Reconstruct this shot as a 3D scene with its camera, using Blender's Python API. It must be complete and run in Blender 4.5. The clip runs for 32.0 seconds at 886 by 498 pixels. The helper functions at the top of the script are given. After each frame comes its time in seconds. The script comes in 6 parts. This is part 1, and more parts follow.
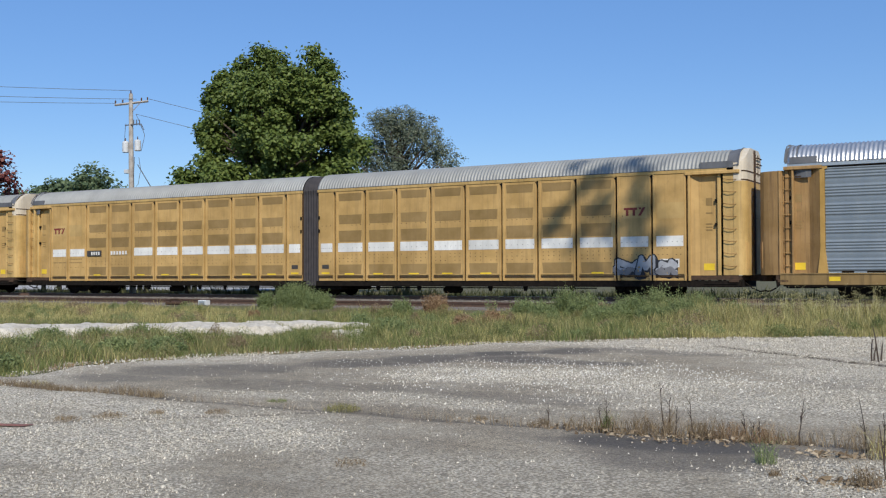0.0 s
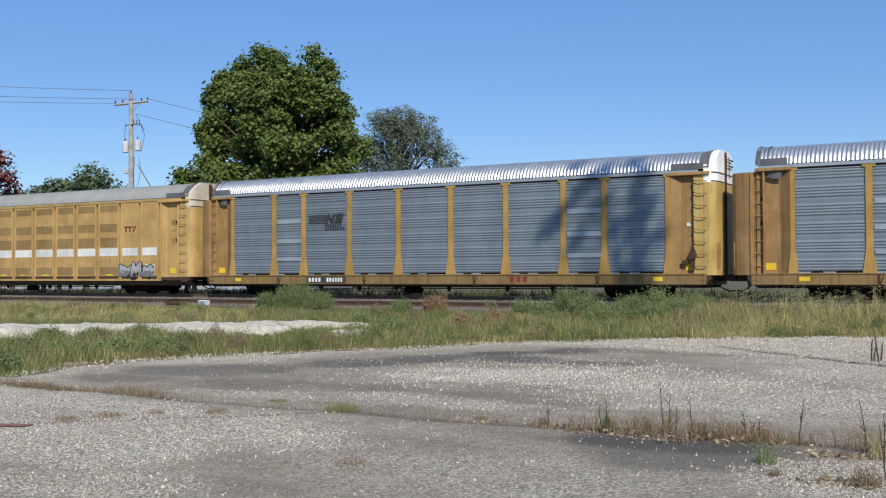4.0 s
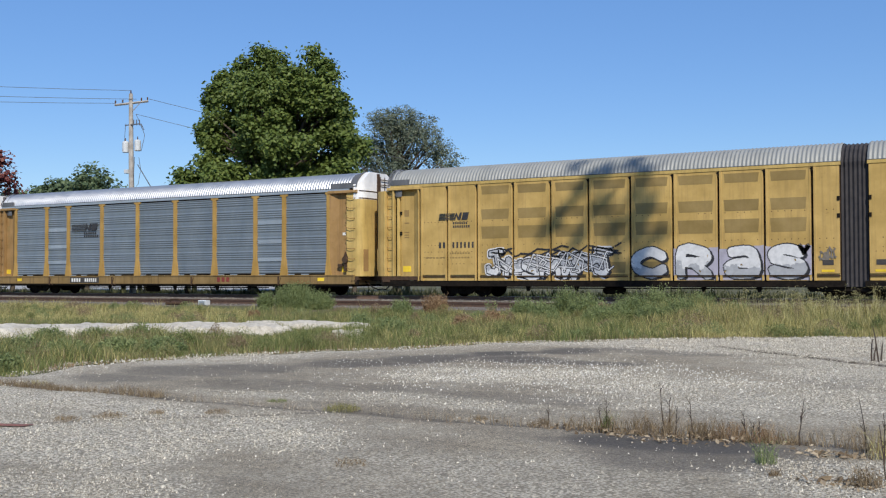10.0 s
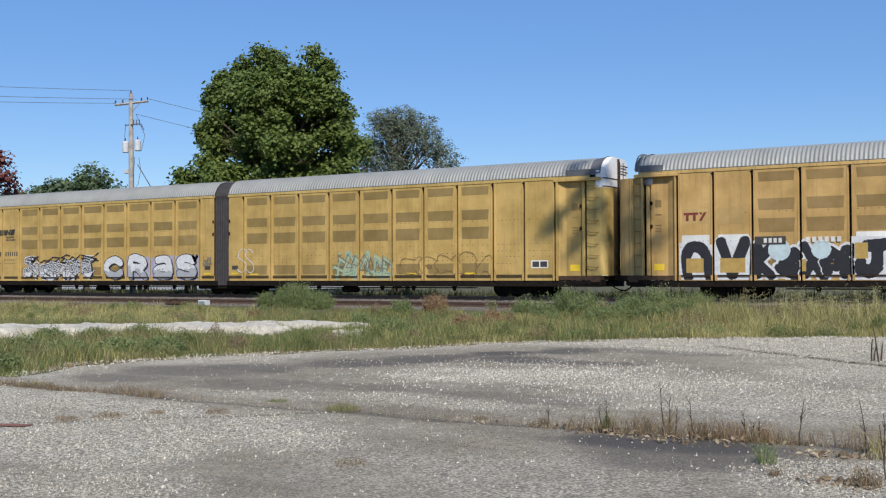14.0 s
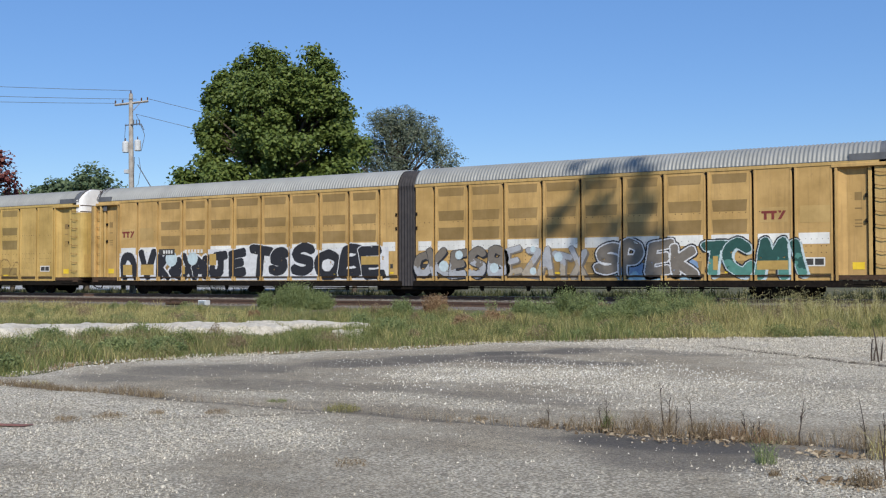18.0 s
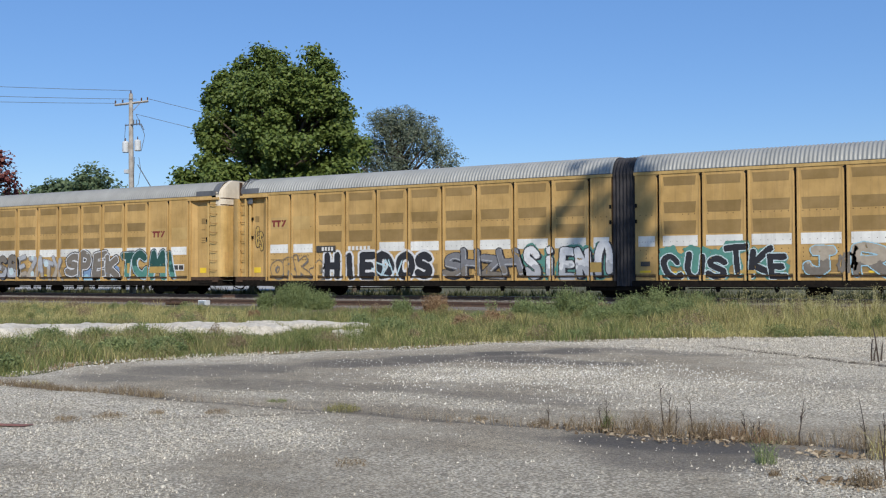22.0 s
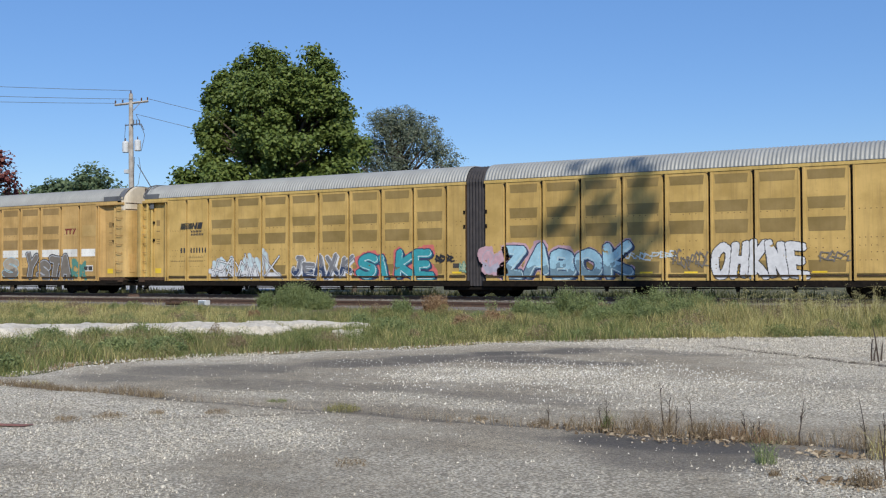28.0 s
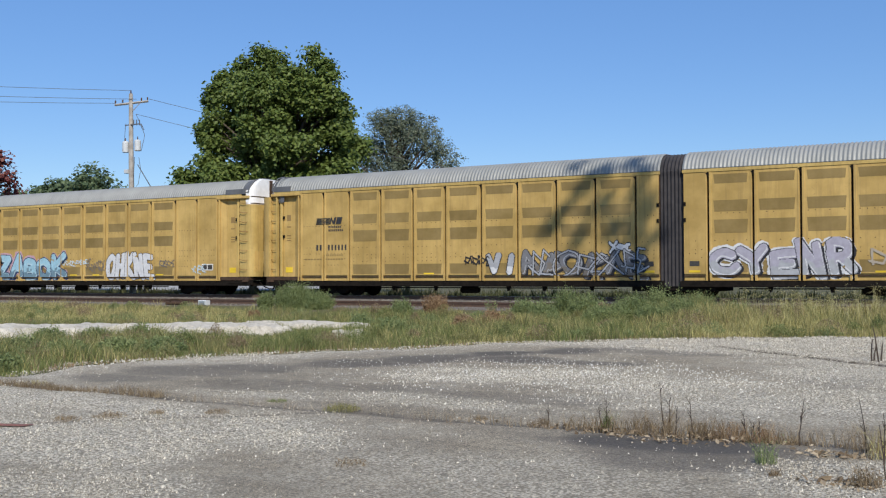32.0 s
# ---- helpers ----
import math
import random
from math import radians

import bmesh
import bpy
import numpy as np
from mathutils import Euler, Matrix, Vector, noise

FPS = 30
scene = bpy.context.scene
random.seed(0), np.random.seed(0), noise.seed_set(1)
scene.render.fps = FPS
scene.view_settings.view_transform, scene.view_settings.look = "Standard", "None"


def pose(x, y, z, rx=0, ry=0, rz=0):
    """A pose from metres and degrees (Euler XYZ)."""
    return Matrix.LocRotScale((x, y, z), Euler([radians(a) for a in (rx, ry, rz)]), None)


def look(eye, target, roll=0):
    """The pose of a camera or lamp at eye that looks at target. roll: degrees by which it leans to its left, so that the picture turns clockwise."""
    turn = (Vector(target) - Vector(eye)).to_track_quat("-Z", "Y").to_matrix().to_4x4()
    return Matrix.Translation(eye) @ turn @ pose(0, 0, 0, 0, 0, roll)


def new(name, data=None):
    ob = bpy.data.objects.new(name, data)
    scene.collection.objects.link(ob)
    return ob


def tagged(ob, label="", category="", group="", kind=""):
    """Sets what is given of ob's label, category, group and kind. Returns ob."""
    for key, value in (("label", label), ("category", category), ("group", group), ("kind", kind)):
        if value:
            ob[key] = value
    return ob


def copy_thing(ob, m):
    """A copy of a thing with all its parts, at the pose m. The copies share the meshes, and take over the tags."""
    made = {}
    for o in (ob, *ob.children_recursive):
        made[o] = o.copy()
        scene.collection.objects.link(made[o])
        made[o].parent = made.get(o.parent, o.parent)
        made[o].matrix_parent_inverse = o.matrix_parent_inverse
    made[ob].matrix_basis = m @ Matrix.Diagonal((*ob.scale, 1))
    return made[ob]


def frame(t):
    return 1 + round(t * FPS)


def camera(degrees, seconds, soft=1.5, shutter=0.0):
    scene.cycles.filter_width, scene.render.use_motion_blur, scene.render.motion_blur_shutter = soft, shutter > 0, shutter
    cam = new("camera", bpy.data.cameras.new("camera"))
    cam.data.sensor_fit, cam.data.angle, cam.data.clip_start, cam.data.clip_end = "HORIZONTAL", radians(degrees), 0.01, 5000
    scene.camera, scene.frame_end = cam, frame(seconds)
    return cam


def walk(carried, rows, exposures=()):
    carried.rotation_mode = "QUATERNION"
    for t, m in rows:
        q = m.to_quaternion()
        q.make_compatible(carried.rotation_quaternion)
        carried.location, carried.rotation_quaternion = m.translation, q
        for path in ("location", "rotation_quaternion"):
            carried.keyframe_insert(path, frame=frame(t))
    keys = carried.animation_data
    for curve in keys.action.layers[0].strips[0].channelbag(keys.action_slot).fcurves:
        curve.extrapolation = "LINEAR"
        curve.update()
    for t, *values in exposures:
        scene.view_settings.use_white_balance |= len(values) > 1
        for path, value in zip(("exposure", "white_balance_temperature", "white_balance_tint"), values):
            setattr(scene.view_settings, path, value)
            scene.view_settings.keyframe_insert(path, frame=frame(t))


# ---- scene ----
# ---------------- camera ----------------
EYE = Vector((0.0, 0.0, 1.6))
YAW, PITCH, ROLL = radians(-30.211), radians(1.515), -0.15
SIDE = 41.38          # distance of the cars' near side from the camera's line
HALF = 1.5            # half a car's width
TRACK = SIDE + HALF   # centre line of the track
RAIL = 0.68           # top of the rail above the yard

cam = camera(45.93, 32.0, soft=1.2, shutter=0.05)
AIM = EYE + Vector((math.sin(YAW) * math.cos(PITCH), math.cos(YAW) * math.cos(PITCH), math.sin(PITCH))) * 50
walk(cam, [(0.0, look(EYE, AIM, ROLL)), (32.0, look(EYE, AIM, ROLL))])


def travel(t):
    """Metres that the train has rolled to the left since the start."""
    q = t / 32.0
    return 7.2345 * t + 32.0 * (0.6401 * q ** 2 + 0.2688 * q ** 3 - 0.1694 * q ** 4)


# ---------------- light ----------------
SUN = Vector((1.0, -1.12, 1.2)).normalized()
world = bpy.data.worlds.new("world")
scene.world = world
world.use_nodes = True
wn = world.node_tree.nodes
sky = wn.new("ShaderNodeTexSky")
sky.sky_type, sky.sun_disc = "NISHITA", False
sky.sun_elevation, sky.sun_rotation = math.asin(SUN.z), math.atan2(SUN.x, SUN.y)
sky.air_density, sky.dust_density, sky.ozone_density, sky.altitude = 1.0, 0.0, 4.0, 0
deep = wn.new("ShaderNodeHueSaturation")
deep.inputs["Saturation"].default_value = 1.2
deep.inputs["Hue"].default_value = 0.512
world.node_tree.links.new(sky.outputs[0], deep.inputs["Color"])
# thin even haze takes some of the gradient out of the sky
haze = wn.new("ShaderNodeMix")
haze.data_type = "RGBA"
haze.inputs["Factor"].default_value = 0.36
haze.inputs["B"].default_value = (1.78, 3.70, 7.2, 1.0)
world.node_tree.links.new(deep.outputs[0], haze.inputs["A"])
world.node_tree.links.new(haze.outputs["Result"], wn["Background"].inputs[0])
wn["Background"].inputs[1].default_value = 0.115

sun = new("sun", bpy.data.lights.new("sun", "SUN"))
sun.data.energy, sun.data.angle, sun.data.color = 4.2, radians(0.9), (1.0, 0.935, 0.83)
sun.matrix_world = look((0, 0, 60), Vector((0, 0, 60)) - SUN)
scene.view_settings.exposure = 0.0


# ---------------- materials ----------------
def rgb(c):
    return (*c, 1.0) if len(c) == 3 else c


class Mat:
    """A node material under way: small helpers for its nodes."""

    def __init__(self, name, rough=0.7, metal=0.0, spec=0.3):
        self.m = bpy.data.materials.new(name)
        self.m.use_nodes = True
        self.t = self.m.node_tree
        self.b = self.t.nodes["Principled BSDF"]
        self.b.inputs["Roughness"].default_value = rough
        self.b.inputs["Metallic"].default_value = metal
        self.b.inputs["Specular IOR Level"].default_value = spec
        self.co = self.t.nodes.new("ShaderNodeTexCoord").outputs["Object"]

    def link(self, a, b):
        self.t.links.new(a, b)

    def noise(self, scale, detail=4.0, rough=0.6, stretch=None):
        n = self.t.nodes.new("ShaderNodeTexNoise")
        n.inputs["Scale"].default_value, n.inputs["Detail"].default_value, n.inputs["Roughness"].default_value = scale, detail, rough
        if stretch:
            mp = self.t.nodes.new("ShaderNodeMapping")
            mp.inputs["Scale"].default_value = stretch
            self.link(self.co, mp.inputs[0])
            self.link(mp.outputs[0], n.inputs["Vector"])
        else:
            self.link(self.co, n.inputs["Vector"])
        return n.outputs["Fac"]

    def voronoi(self, scale, out="Distance", feature="F1"):
        n = self.t.nodes.new("ShaderNodeTexVoronoi")
        n.feature = feature
        n.inputs["Scale"].default_value = scale
        self.link(self.co, n.inputs["Vector"])
        return n.outputs[out]

    def ramp(self, fac, *stops):
        n = self.t.nodes.new("ShaderNodeValToRGB")
        while len(n.color_ramp.elements) < len(stops):
            n.color_ramp.elements.new(0.5)
        for e, (p, c) in zip(n.color_ramp.elements, stops):
            e.position = p
            e.color = rgb(c) if isinstance(c, tuple) else (c, c, c, 1)
        self.link(fac, n.inputs[0])
        return n.outputs[0]

    def mix(self, fac, a, b, mode="MIX"):
        n = self.t.nodes.new("ShaderNodeMix")
        n.data_type, n.blend_type = "RGBA", mode
        for sock, v in ((n.inputs["Factor"], fac), (n.inputs["A"], a), (n.inputs["B"], b)):
            if isinstance(v, (int, float)):
                sock.default_value = v
            elif isinstance(v, tuple):
                sock.default_value = rgb(v)
            else:
                self.link(v, sock)
        return n.outputs["Result"]

    def island(self):
        return self.t.nodes.new("ShaderNodeNewGeometry").outputs["Random Per Island"]

    def each(self):
        return self.t.nodes.new("ShaderNodeObjectInfo").outputs["Random"]

    def attr(self, name):
        n = self.t.nodes.new("ShaderNodeAttribute")
        n.attribute_name = name
        return n.outputs["Fac"]

    def bump(self, height, strength=0.3, distance=0.01):
        n = self.t.nodes.new("ShaderNodeBump")
        n.inputs["Strength"].default_value, n.inputs["Distance"].default_value = strength, distance
        self.link(height, n.inputs["Height"])
        self.link(n.outputs[0], self.b.inputs["Normal"])

    def done(self, colour, rough=None):
        if isinstance(colour, tuple):
            self.b.inputs["Base Color"].default_value = rgb(colour)
        else:
            self.link(colour, self.b.inputs["Base Color"])
        if rough is not None:
            self.link(rough, self.b.inputs["Roughness"])
        return self.m


def painted(name, colour, dirt=(0.16, 0.10, 0.05), rough=0.55, much=0.5):
    """Old railway paint: faded in blotches, rain streaks, grime and rust specks."""
    k = Mat(name, rough)
    faded = tuple(min(1, c * 1.12 + 0.02) for c in colour)
    dull = tuple(c * 0.86 for c in colour)
    c = k.mix(k.ramp(k.noise(0.9, 5), (0.35, 0.0), (0.65, 1.0)), dull, faded)
    streak = k.ramp(k.noise(1.0, 5, 0.65, (7.0, 7.0, 0.35)), (0.50, 0.0), (0.78, much * 0.75))
    c = k.mix(streak, c, dirt)
    speck = k.ramp(k.noise(9.0, 6, 0.7), (0.62, 0.0), (0.72, much * 0.8))
    c = k.mix(speck, c, (0.13, 0.06, 0.03))
    tint = k.ramp(k.each(), (0.0, 0.90), (1.0, 1.06))
    c = k.mix(1.0, c, tint, "MULTIPLY")
    k.bump(k.noise(14, 4), 0.15, 0.01)
    return k.done(c, k.ramp(k.noise(3, 3), (0.3, rough - 0.1), (0.7, rough + 0.15)))


def steel(name, a, b, rough=0.4, metal=0.7, scale=2.0):
    k = Mat(name, rough, metal, 0.5)
    c = k.mix(k.ramp(k.noise(scale, 5, 0.65, (1.0, 1.0, 0.4)), (0.3, 0.0), (0.7, 1.0)), a, b)
    tint = k.ramp(k.each(), (0.0, 0.90), (1.0, 1.08))
    c = k.mix(1.0, c, tint, "MULTIPLY")
    k.bump(k.noise(20, 4), 0.12, 0.01)
    return k.done(c, k.ramp(k.noise(5, 4), (0.3, rough - 0.08), (0.7, rough + 0.12)))


def plain(name, a, b=None, rough=0.7, scale=6.0, metal=0.0, bump=0.2):
    k = Mat(name, rough, metal)
    c = k.mix(k.ramp(k.noise(scale, 6, 0.65), (0.35, 0.0), (0.65, 1.0)), a, b or tuple(x * 0.7 for x in a))
    k.bump(k.noise(scale * 5, 4), bump, 0.01)
    return k.done(c)


def leafy(name, dark, mid, light, shine=0.45):
    """Leaves: a shade for each, thin enough to let some light through."""
    k = Mat(name, shine, 0.0, 0.25)
    c = k.ramp(k.island(), (0.0, dark), (0.5, mid), (1.0, light))
    c = k.mix(k.ramp(k.noise(0.35, 2), (0.4, 0.0), (0.65, 0.35)), c, dark)
    m = k.done(c)
    tr = k.t.nodes.new("ShaderNodeBsdfTranslucent")
    mx = k.t.nodes.new("ShaderNodeMixShader")
    mx.inputs[0].default_value = 0.25
    k.link(c, tr.inputs[0])
    k.link(k.b.outputs[0], mx.inputs[1])
    k.link(tr.outputs[0], mx.inputs[2])
    k.link(mx.outputs[0], k.t.nodes["Material Output"].inputs[0])
    return m


TAN = painted("faded_tan_yellow_paint", (0.505, 0.318, 0.110), much=0.6)
TAN_END = painted("end_yellow_paint", (0.515, 0.340, 0.120), much=0.75)
GOLD = painted("golden_yellow_paint", (0.505, 0.335, 0.103), much=0.55)
GOLD_END = painted("golden_end_paint", (0.51, 0.355, 0.110), much=0.7)
RUSTY_END = painted("rust_stained_rack_paint", (0.33, 0.195, 0.07), (0.09, 0.05, 0.03), 0.65, 0.95)
BLUE_YELLOW = painted("rack_yellow_paint", (0.420, 0.250, 0.062), much=0.5)
TAN_HOLES = painted("perforated_tan_steel", (0.285, 0.183, 0.064), much=0.35)
GOLD_HOLES = painted("perforated_golden_steel", (0.270, 0.185, 0.060), much=0.3)
WHITE = painted("chalky_white_paint", (0.86, 0.85, 0.83), much=0.12)
STRIPE = painted("reflective_white_stripe", (0.74, 0.73, 0.68), much=0.3)
PINKISH = painted("weathered_cream_paint", (0.66, 0.58, 0.45), much=0.35)
LIME = painted("bright_yellow_label", (0.80, 0.55, 0.03), much=0.2)
CREAM = painted("pale_patch_paint", (0.49, 0.325, 0.12), much=0.3)
GRIMY_SILL = painted("grimy_sill_paint", (0.25, 0.16, 0.055), (0.07, 0.045, 0.025), 0.65, 0.95)
GALV = steel("blue_grey_galvanised_steel", (0.185, 0.222, 0.252), (0.245, 0.282, 0.308), 0.5, 0.35, 1.2)
GALV_LIGHT = steel("bare_galvanised_patch", (0.32, 0.365, 0.40), (0.42, 0.465, 0.495), 0.45, 0.4, 1.2)
ROOF_DULL = steel("weathered_roof_sheet", (0.265, 0.268, 0.252), (0.34, 0.342, 0.322), 0.6, 0.2, 1.0)
ROOF_SHINY = steel("bright_roof_sheet", (0.47, 0.475, 0.475), (0.60, 0.60, 0.59), 0.38, 0.8, 1.0)
ROOF_GREY = steel("dark_roof_end_sheet", (0.105, 0.108, 0.115), (0.17, 0.173, 0.18), 0.6, 0.2, 2.0)
# black gear and sills; also the shade painted into the post grooves
BLACK = plain("black_gear_and_groove_shade", (0.010, 0.009, 0.008), (0.022, 0.017, 0.013), 0.85)
BLACK.node_tree.nodes["Principled BSDF"].inputs["Specular IOR Level"].default_value = 0.06
# dark rust on fittings; elsewhere the shade of seams and slots as a colour
GROOVE = plain("dark_rust_and_seam_shade", (0.045, 0.03, 0.018), (0.09, 0.05, 0.03), 0.85)
RUBBER = plain("charcoal_bellows_rubber", (0.035, 0.033, 0.036), (0.055, 0.05, 0.052), 0.8, 4.0)
RUST = plain("rusty_rail_steel", (0.14, 0.085, 0.06), (0.20, 0.13, 0.10), 0.8, 8.0, 0.2)
DARK_RUST = plain("dark_rust", (0.07, 0.045, 0.035), (0.115, 0.07, 0.05), 0.9, 8.0)
SHINY_RAIL = plain("worn_rail_head", (0.42, 0.40, 0.38), (0.55, 0.53, 0.5), 0.3, 5.0, 0.9)
TIE = plain("creosoted_tie", (0.10, 0.08, 0.065), (0.16, 0.13, 0.11), 0.9, 10.0)
RED = plain("dark_red_logo_paint", (0.23, 0.045, 0.035), (0.17, 0.035, 0.03), 0.6)
INK = plain("black_logo_paint", (0.03, 0.03, 0.035), (0.05, 0.05, 0.05), 0.65)
DARK_PATCH = plain("black_number_patch", (0.045, 0.042, 0.04), (0.07, 0.065, 0.06), 0.7)


def paint(name, c):
    return plain("sprayed_" + name, c, tuple(x * 0.8 for x in c), 0.6, 5.0, 0.0, 0.05)


SPRAY = {n: paint(n, c) for n, c in dict(
    black=(0.03, 0.03, 0.035), white=(0.70, 0.70, 0.70), silver=(0.42, 0.43, 0.45), grey=(0.20, 0.20, 0.21),
    lavender=(0.42, 0.40, 0.47), teal=(0.05, 0.33, 0.37), sky=(0.36, 0.58, 0.68), mint=(0.40, 0.46, 0.30),
    pink=(0.56, 0.36, 0.40), coral=(0.60, 0.16, 0.14), green=(0.03, 0.095, 0.08), blue=(0.22, 0.33, 0.50),
    brown=(0.20, 0.12, 0.06), ochre=(0.50, 0.33, 0.09), navy=(0.04, 0.06, 0.12), ice=(0.55, 0.66, 0.68), putty=(0.42, 0.36, 0.28), yolk=(0.50, 0.33, 0.10), slate=(0.17, 0.27, 0.33), smoke=(0.20, 0.175, 0.145), sea=(0.10, 0.27, 0.22)).items()}


def ground_mat():
    k = Mat("weedy_soil", 0.95)
    c = k.mix(k.ramp(k.noise(0.18, 6, 0.6), (0.38, 0.0), (0.62, 1.0)), (0.135, 0.112, 0.062), (0.085, 0.095, 0.036))
    c = k.mix(k.ramp(k.noise(4, 6, 0.7), (0.4, 0.0), (0.7, 0.6)), c, (0.18, 0.155, 0.088))
    k.bump(k.noise(6, 8, 0.7), 0.7, 0.06)
    return k.done(c)


def asphalt_mat():
    """Old tar-and-chip paving: grey binder, pale stone chips showing where 'chips' is high, dark where 'dark' is high."""
    k = Mat("worn_chip_seal_asphalt", 0.9)
    base = k.mix(k.ramp(k.noise(0.7, 6, 0.65), (0.35, 0.0), (0.65, 1.0)), (0.270, 0.230, 0.166), (0.375, 0.320, 0.232))
    fine = k.ramp(k.noise(52, 4, 0.8), (0.34, (0.26, 0.26, 0.27)), (0.5, (0.88, 0.87, 0.86)), (0.66, (2.0, 1.95, 1.85)))
    base = k.mix(1.0, base, fine, "MULTIPLY")
    blot = k.ramp(k.noise(7.0, 5, 0.7), (0.34, 0.78), (0.66, 1.22))
    base = k.mix(1.0, base, blot, "MULTIPLY")
    pale = k.ramp(k.voronoi(34), (0.25, (0.85, 0.765, 0.60)), (0.66, (0.275, 0.238, 0.176)))
    pale = k.mix(1.0, pale, k.ramp(k.noise(16.0, 4, 0.7), (0.34, 0.72), (0.66, 1.25)), "MULTIPLY")
    c = k.mix(k.attr("chips"), base, pale)
    dk = k.ramp(k.noise(30, 5, 0.7), (0.35, (0.080, 0.070, 0.058)), (0.7, (0.155, 0.136, 0.114)))
    c = k.mix(k.attr("dark"), c, dk)
    tan = k.mix(k.ramp(k.noise(2.5, 5), (0.45, 0.0), (0.7, 0.55)), c, (0.31, 0.25, 0.18))
    c = k.mix(k.attr("soil"), c, tan)
    k.bump(k.noise(48, 5, 0.75), 0.9, 0.02)
    return k.done(c)


SOIL, ASPHALT = ground_mat(), asphalt_mat()
CHIP = (lambda k: k.done(k.ramp(k.island(), (0.0, (0.14, 0.125, 0.095)), (0.45, (0.36, 0.325, 0.26)), (0.85, (0.58, 0.525, 0.42)), (1.0, (0.76, 0.71, 0.60)))))(Mat("pale_stone_chip", 0.9))
CHIP_WHITE = (lambda k: k.done(k.ramp(k.island(), (0.0, (0.40, 0.37, 0.31)), (0.6, (0.62, 0.59, 0.51)), (1.0, (0.85, 0.82, 0.74)))))(Mat("whitish_stone_chip", 0.85))
BALLAST = (lambda k: k.done(k.ramp(k.island(), (0.0, (0.085, 0.07, 0.057)), (0.6, (0.18, 0.156, 0.13)), (1.0, (0.32, 0.29, 0.25)))))(Mat("ballast_stone", 0.95))
BALLAST_BED = plain("ballast_bed", (0.125, 0.108, 0.092), (0.22, 0.195, 0.168), 0.95, 18.0, 0.0, 0.8)
CONCRETE = plain("sun_bleached_concrete", (0.62, 0.57, 0.475), (0.40, 0.36, 0.29), 0.9, 5.0, 0.0, 0.7)
GRASS = leafy("green_grass", (0.086, 0.112, 0.036), (0.178, 0.212, 0.066), (0.33, 0.34, 0.138), 0.6)
DRY = leafy("dry_yellow_grass", (0.26, 0.232, 0.085), (0.51, 0.448, 0.172), (0.72, 0.64, 0.31), 0.7)
STRAW = leafy("brown_dead_weed", (0.15, 0.105, 0.06), (0.27, 0.20, 0.12), (0.44, 0.35, 0.22), 0.8)
RUSTWEED = leafy("rust_coloured_weed", (0.22, 0.13, 0.07), (0.34, 0.22, 0.12), (0.44, 0.32, 0.19), 0.8)
OLIVE = leafy("olive_withering_grass", (0.135, 0.130, 0.052), (0.26, 0.245, 0.098), (0.42, 0.385, 0.175), 0.65)
WEED = leafy("blue_green_weed", (0.110, 0.150, 0.056), (0.205, 0.255, 0.100), (0.35, 0.385, 0.17), 0.6)
BANK = leafy("dull_bank_grass", (0.055, 0.062, 0.026), (0.105, 0.112, 0.048), (0.19, 0.185, 0.085), 0.7)
MAPLE = leafy("dark_green_leaves", (0.085, 0.122, 0.028), (0.130, 0.178, 0.040), (0.185, 0.232, 0.060), 0.5)
WILLOW = leafy("grey_green_leaves", (0.095, 0.12, 0.078), (0.17, 0.20, 0.135), (0.26, 0.285, 0.20), 0.6)
FAR_GREEN = leafy("hedgerow_leaves", (0.075, 0.112, 0.060), (0.125, 0.178, 0.086), (0.19, 0.235, 0.12), 0.6)
CRIMSON = leafy("crimson_leaves", (0.11, 0.03, 0.03), (0.20, 0.06, 0.055), (0.28, 0.13, 0.09), 0.6)
BARK = plain("grey_brown_bark", (0.13, 0.105, 0.08), (0.07, 0.055, 0.045), 0.95, 7.0, 0.0, 0.8)
POLE = plain("weathered_pole_wood", (0.46, 0.43, 0.39), (0.30, 0.27, 0.24), 0.9, 3.0, 0.0, 0.4)
CAN = plain("pale_grey_enamel", (0.62, 0.64, 0.65), (0.50, 0.52, 0.53), 0.5, 3.0)
WIRE = plain("dark_cable", (0.09, 0.095, 0.11), (0.14, 0.145, 0.16), 0.7)
PORCELAIN = plain("brown_insulator", (0.12, 0.07, 0.05), (0.07, 0.04, 0.03), 0.4)
DEADWOOD = plain("dark_dead_stalk", (0.085, 0.062, 0.045), (0.05, 0.038, 0.03), 0.9, 20.0)
SEEDHEAD = leafy("pale_seed_heads", (0.36, 0.33, 0.14), (0.54, 0.49, 0.24), (0.66, 0.60, 0.36), 0.8)
LEAF_LITTER = leafy("dry_leaf_litter", (0.15, 0.105, 0.062), (0.31, 0.23, 0.14), (0.60, 0.49, 0.34), 0.8)
BRICKRED = plain("faded_red_paint", (0.32, 0.13, 0.09), (0.24, 0.12, 0.09), 0.85, 8.0)
GRAVEL_LOT = plain("pale_gravel_lot", (0.46, 0.44, 0.40), (0.36, 0.34, 0.31), 0.95, 1.5)


